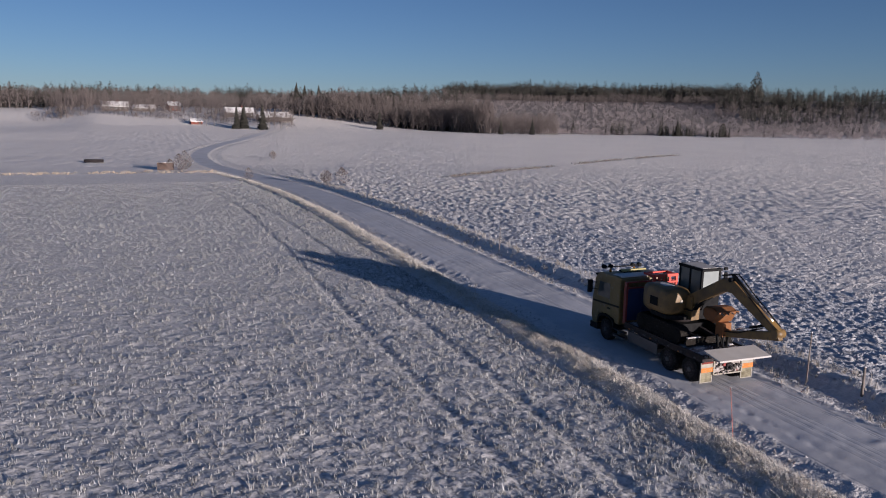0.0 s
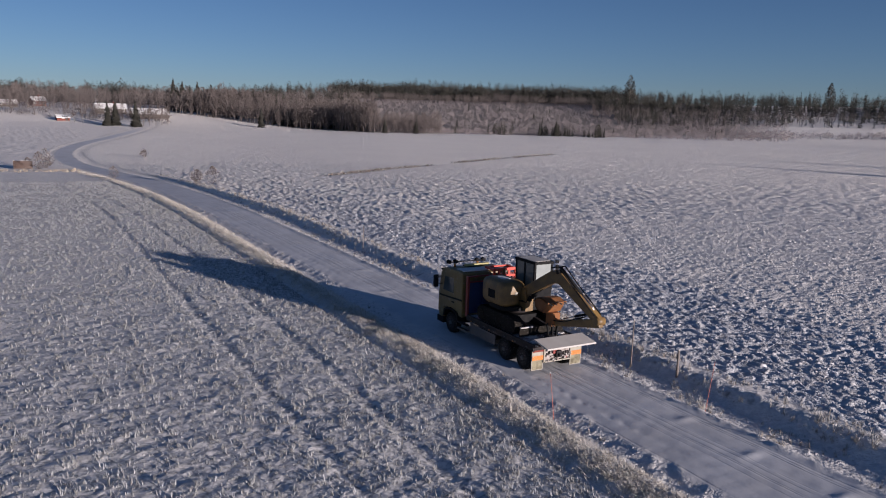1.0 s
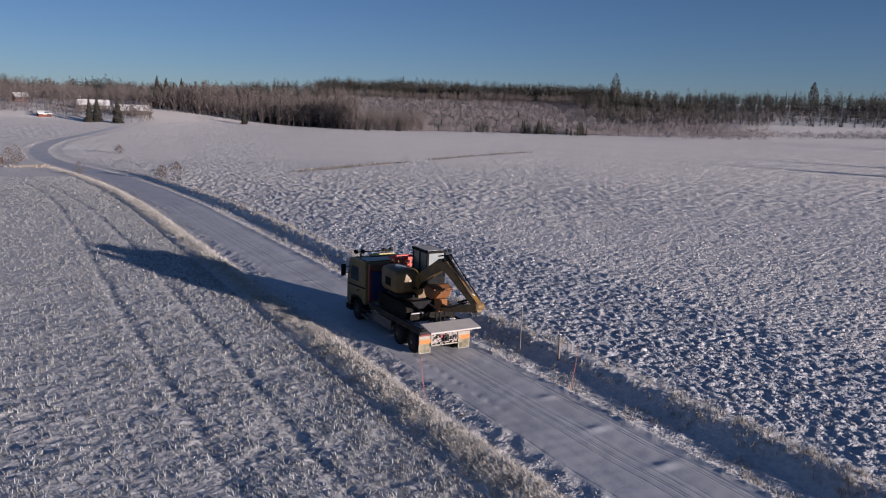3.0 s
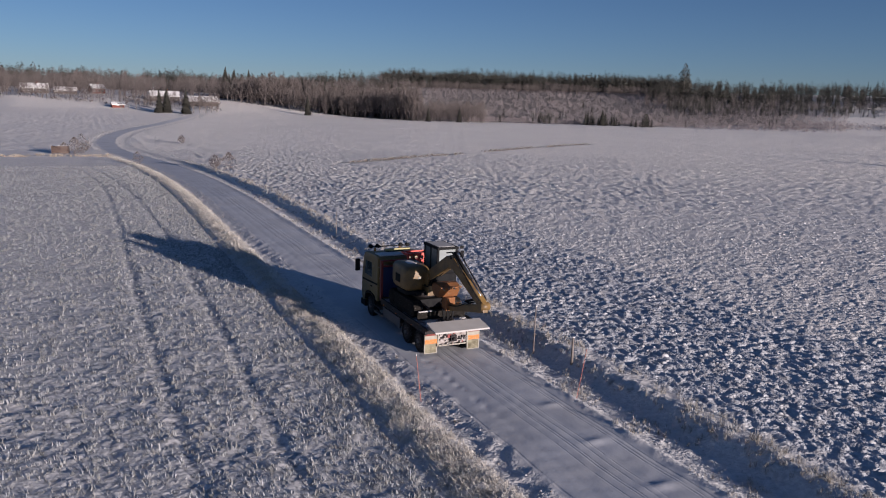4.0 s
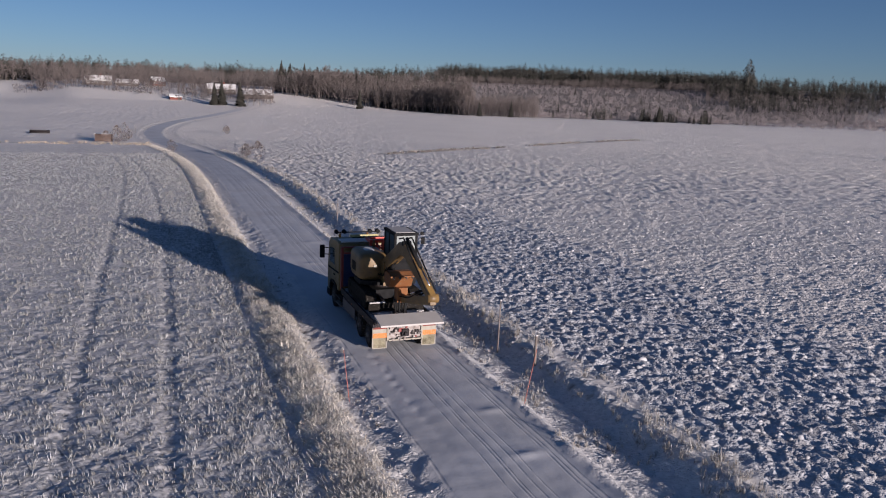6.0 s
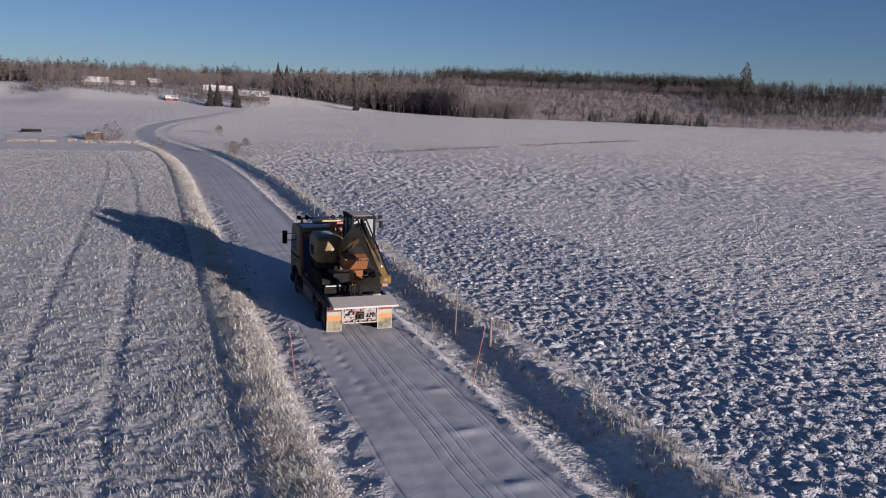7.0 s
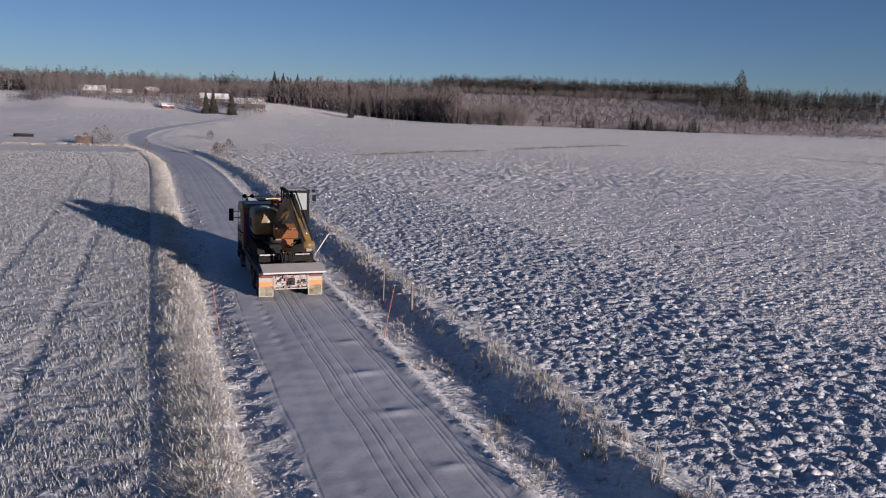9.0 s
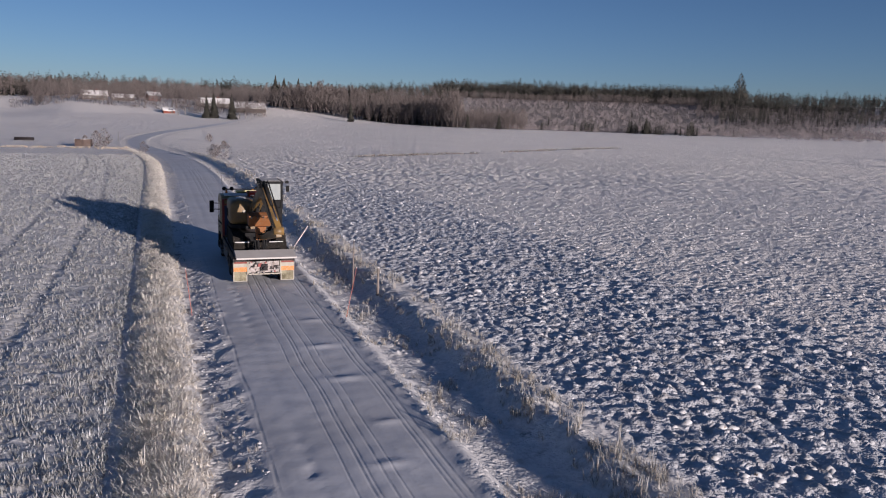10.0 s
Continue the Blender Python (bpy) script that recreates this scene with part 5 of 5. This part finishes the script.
def bush(x, y, tall, seed, label):
    r = np.random.default_rng(seed)
    root = thing("bush", label, "bush", at=pose(x, y, height(x, y)))
    v, f = crown_proto(r, 320, 0.42, 0.0, 0.045, 0.45, 0.01)
    b = bmesh.new()
    vs = [b.verts.new(p) for p in v * tall]
    for t3 in f:
        b.faces.new([vs[i] for i in t3])
    part("crown", b, M_TWIGS, root)


for k, (x, y, tall) in enumerate(((6.4, 174, 3.0), (7.6, 177, 3.6), (4.6, 171, 2.2), (15.2, 142, 1.9), (24.8, 130, 2.0), (26.2, 127, 2.6), (25.4, 134, 2.2), (29.5, 212, 2.2), (29.9, 214, 1.8))):
    bush(x, y, tall, 40 + k, "leafless frosted roadside bush")

# ---- grass on the berms and in the fields ----
def blade_proto(rng, blades, height_, spread, width):
    v, f = [], []
    for _ in range(blades):
        a, b = rng.uniform(0, 2 * np.pi, 2)
        o, r0 = rng.uniform(0.2, 1.0) * spread, rng.uniform(0, spread * 0.7)
        p = np.array([np.cos(b) * r0, np.sin(b) * r0, -0.03])
        side = np.array([-np.sin(a), np.cos(a), 0]) * width
        k = len(v)
        v += [p - side, p + side, p + np.array([np.cos(a) * o, np.sin(a) * o, height_ * rng.uniform(0.5, 1.1)])]
        f.append((k, k + 1, k + 2))
    return np.array(v), np.array(f)


r = np.random.default_rng(12)
TUFTS = [tuft_proto(r, 10, 0.34, 0.30, 0.009) for _ in range(5)]
TANGLE = [blade_proto(r, 12, 0.14, 0.34, 0.013) for _ in range(8)]
TALL = [tuft_proto(r, 12, 0.62, 0.2, 0.007) for _ in range(4)]
CLUMP = [blade_proto(r, 6, 0.20, 0.16, 0.020) for _ in range(8)]
SHORT = [blade_proto(r, 3, 0.09, 0.12, 0.022) for _ in range(8)]


def grass_band(name, label, protos, mat, d0, d1, y0, y1, count, s0, s1, seed, gap=-2.0, thin=1.25, category="grass"):
    """Tufts between the distances d0 and d1 from the road's middle, thinning out away from the road and along it."""
    r = np.random.default_rng(seed)
    y = y0 + (y1 - y0) * r.uniform(0, 1, count) ** thin
    mid, half = (d0 + d1) / 2, (d1 - d0) / 2
    d = mid + half * np.clip(r.normal(0, 0.6, count), -1, 1) if half < 1.5 else d1 + (d0 - d1) * r.uniform(0, 1, count) ** 1.35
    x = road_x(y) + d
    keep = (grain(x, y, 2.2, seed) + 0.4 * grain(x, y, 9, seed + 3) + 0.9 * grain(x, y, 0.7, seed + 5) * (half > 5) > gap) & (wheel_lines(d, y) < r.uniform(0.4, 1.5, count))
    x, y = x[keep], y[keep]
    k = len(x)
    v, f = scatter(protos, x, y, terrain(x, y)[0], r.uniform(s0, s1, k), r.uniform(0, 6.28, k), r.integers(0, len(protos), k))
    mesh_object(name, v, f, mat, label, category)


grass_band("berm_grass", "tangled frosted dry grass along the roadside bank", TANGLE, M_FROST_GRASS, -4.85, -3.35, 21, 165, 15000, 0.5, 1.1, 1, -1.4, 1.6)
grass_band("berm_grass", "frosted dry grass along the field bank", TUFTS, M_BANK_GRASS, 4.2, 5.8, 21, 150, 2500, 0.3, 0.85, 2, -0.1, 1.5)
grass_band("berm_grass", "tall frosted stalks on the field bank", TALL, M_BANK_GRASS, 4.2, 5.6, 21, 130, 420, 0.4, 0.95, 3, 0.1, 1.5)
grass_band("berm_grass", "tall frosted stalks on the roadside bank", TALL, M_FROST_GRASS, -4.8, -3.4, 21, 130, 260, 0.35, 0.65, 4, 0.1)
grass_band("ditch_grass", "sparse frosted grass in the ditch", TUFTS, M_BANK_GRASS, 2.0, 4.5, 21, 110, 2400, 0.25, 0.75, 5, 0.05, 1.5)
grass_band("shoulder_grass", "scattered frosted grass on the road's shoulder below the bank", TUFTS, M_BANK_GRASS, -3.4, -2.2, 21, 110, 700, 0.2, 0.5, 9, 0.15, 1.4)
grass_band("field_stubble", "frosted short grass of the field", SHORT, M_STUBBLE, -46.0, -5.2, 23, 125, 80000, 0.5, 1.3, 6, -1.1, 1.8)
grass_band("field_grass", "frosted grass clumps of the field", CLUMP, M_STUBBLE, -52.0, -5.2, 24, 140, 40000, 0.4, 1.15, 11, -0.7, 1.35)
grass_band("field_stubble", "frosted short grass of the far field", SHORT, M_STUBBLE, -90.0, -5.0, 60, 166, 14000, 0.8, 1.6, 7, -0.4, 1.0)
grass_band("bank_grass", "dry golden grass along the field's far bank", TUFTS, M_GOLD_GRASS, -80.0, -4.0, 163.5, 169.5, 1500, 0.6, 1.3, 8, 0.0)


# ---- snow-capped clods of the ploughed field ----
def clod_proto(rng, sides=5):
    v, f = [], []
    for z, r0 in ((-0.3, 1.1), (0.28, 0.75)):
        for k in range(sides):
            a = k * 2 * math.pi / sides + rng.uniform(-0.25, 0.25)
            rr = r0 * rng.uniform(0.65, 1.25)
            v.append((math.cos(a) * rr, math.sin(a) * rr, z + rng.uniform(-0.12, 0.15)))
    v.append((rng.uniform(-0.3, 0.3), rng.uniform(-0.3, 0.3), 0.5))
    for k in range(sides):
        j = (k + 1) % sides
        f += [(k, j, sides + j), (k, sides + j, sides + k), (sides + k, sides + j, 2 * sides)]
    return np.array(v), np.array(f)


def lump_proto(rng):
    """A low three-sided lump for the far fields."""
    v = [(math.cos(k * 2.094 + rng.uniform(-0.4, 0.4)) * rng.uniform(0.7, 1.4), math.sin(k * 2.094 + rng.uniform(-0.4, 0.4)) * rng.uniform(0.7, 1.4), -0.15) for k in range(3)]
    v.append((rng.uniform(-0.3, 0.3), rng.uniform(-0.3, 0.3), 0.72))
    return np.array(v), np.array([(k, (k + 1) % 3, 3) for k in range(3)])


M_CLOD = material("snow_on_clods", (0.58, 0.57, 0.57), 0.85, second=(0.45, 0.43, 0.42), scale=1.5, bump=0.02, bump_scale=12, speck=((0.25, 0.2, 0.16), 0.05))
M_TUSSOCK = material("frosted_tussock", (0.47, 0.475, 0.485), 0.9, second=(0.34, 0.33, 0.315), scale=1.2)
r = np.random.default_rng(77)
CLODS = [clod_proto(r) for _ in range(8)]
LUMPS = [lump_proto(r) for _ in range(8)]


def clod_field(label, protos, mat, x0, x1, y0, y1, count, s0, s1, seed, thin, fade):
    """Clods from x0 to x1, scarcer outwards; fade: where along y they begin and cease to thin out."""
    r = np.random.default_rng(seed)
    y = y0 + (y1 - y0) * r.uniform(0, 1, count) ** thin
    x = x0 + (x1 - x0) * r.uniform(0, 1, count) ** 1.2
    d = x - road_x(y)
    keep = (terrain(x, y)[3] < 0.5) & (np.abs(d - 0.9) > 6.2) & (grain(x, y, 1.6, seed) > -0.5) & (r.uniform(0, 1, count) > smooth(y + 0.25 * np.abs(d), fade[0], fade[1]))
    x, y = x[keep], y[keep]
    k = len(x)
    v, f = scatter(protos, x, y, terrain(x, y)[0] - 0.01, (s0 + (s1 - s0) * r.uniform(0, 1, k) ** 2) * ((1 + 0.6 * smooth(y, 60, 140)) if protos is CLODS else 0.65 + 0.35 * smooth(y, 80, 170)), r.uniform(0, 6.28, k), r.integers(0, len(protos), k))
    ob = mesh_object("snow_clods", v, f, mat, label, "clods")
    ob.data.polygons.foreach_set("use_smooth", np.ones(len(f), bool))


clod_field("snow-capped clods of the ploughed field beside the road", CLODS, M_CLOD, 26.6, 80, 22, 80, 2500, 0.07, 0.17, 1, 1.5, (80, 150))
clod_field("low frosted tussocks of the grass field", LUMPS, M_TUSSOCK, 15.2, -60, 24, 150, 8000, 0.06, 0.13, 4, 1.2, (110, 180))

grass_band("snow_clods", "small snow lumps on the road's shoulder below the bank", CLODS, M_CLOD, -3.3, -2.1, 21, 100, 500, 0.02, 0.06, 21, -0.5, 1.5, "clods")
grass_band("snow_clods", "small snow lumps on the road's shoulder above the ditch", CLODS, M_CLOD, 1.95, 3.1, 21, 100, 350, 0.02, 0.05, 22, -0.4, 1.5, "clods")
grass_band("snow_clods", "snow lumps on the floor of the ditch", CLODS, M_CLOD, 2.9, 4.4, 21, 100, 400, 0.03, 0.09, 23, -0.2, 1.5, "clods")

# dry grass in the far ditch
r = np.random.default_rng(91)
s = r.uniform(-0.1, 1.2, 900)
x = 58 + 71 * s + r.normal(0, 0.7, 900)
y = 153 + 46 * s + 14 * s * (1 - s) + r.normal(0, 0.5, 900)
keep = grain(x, y, 14, 92) > -0.35
x, y = x[keep], y[keep]
v, f = scatter(TUFTS, x, y, terrain(x, y)[0], r.uniform(0.8, 1.6, len(x)), r.uniform(0, 6.28, len(x)), r.integers(0, len(TUFTS), len(x)))
mesh_object("ditch_grass", v, f, M_DRY_GRASS, "dry brown grass in the far field ditch", "grass")
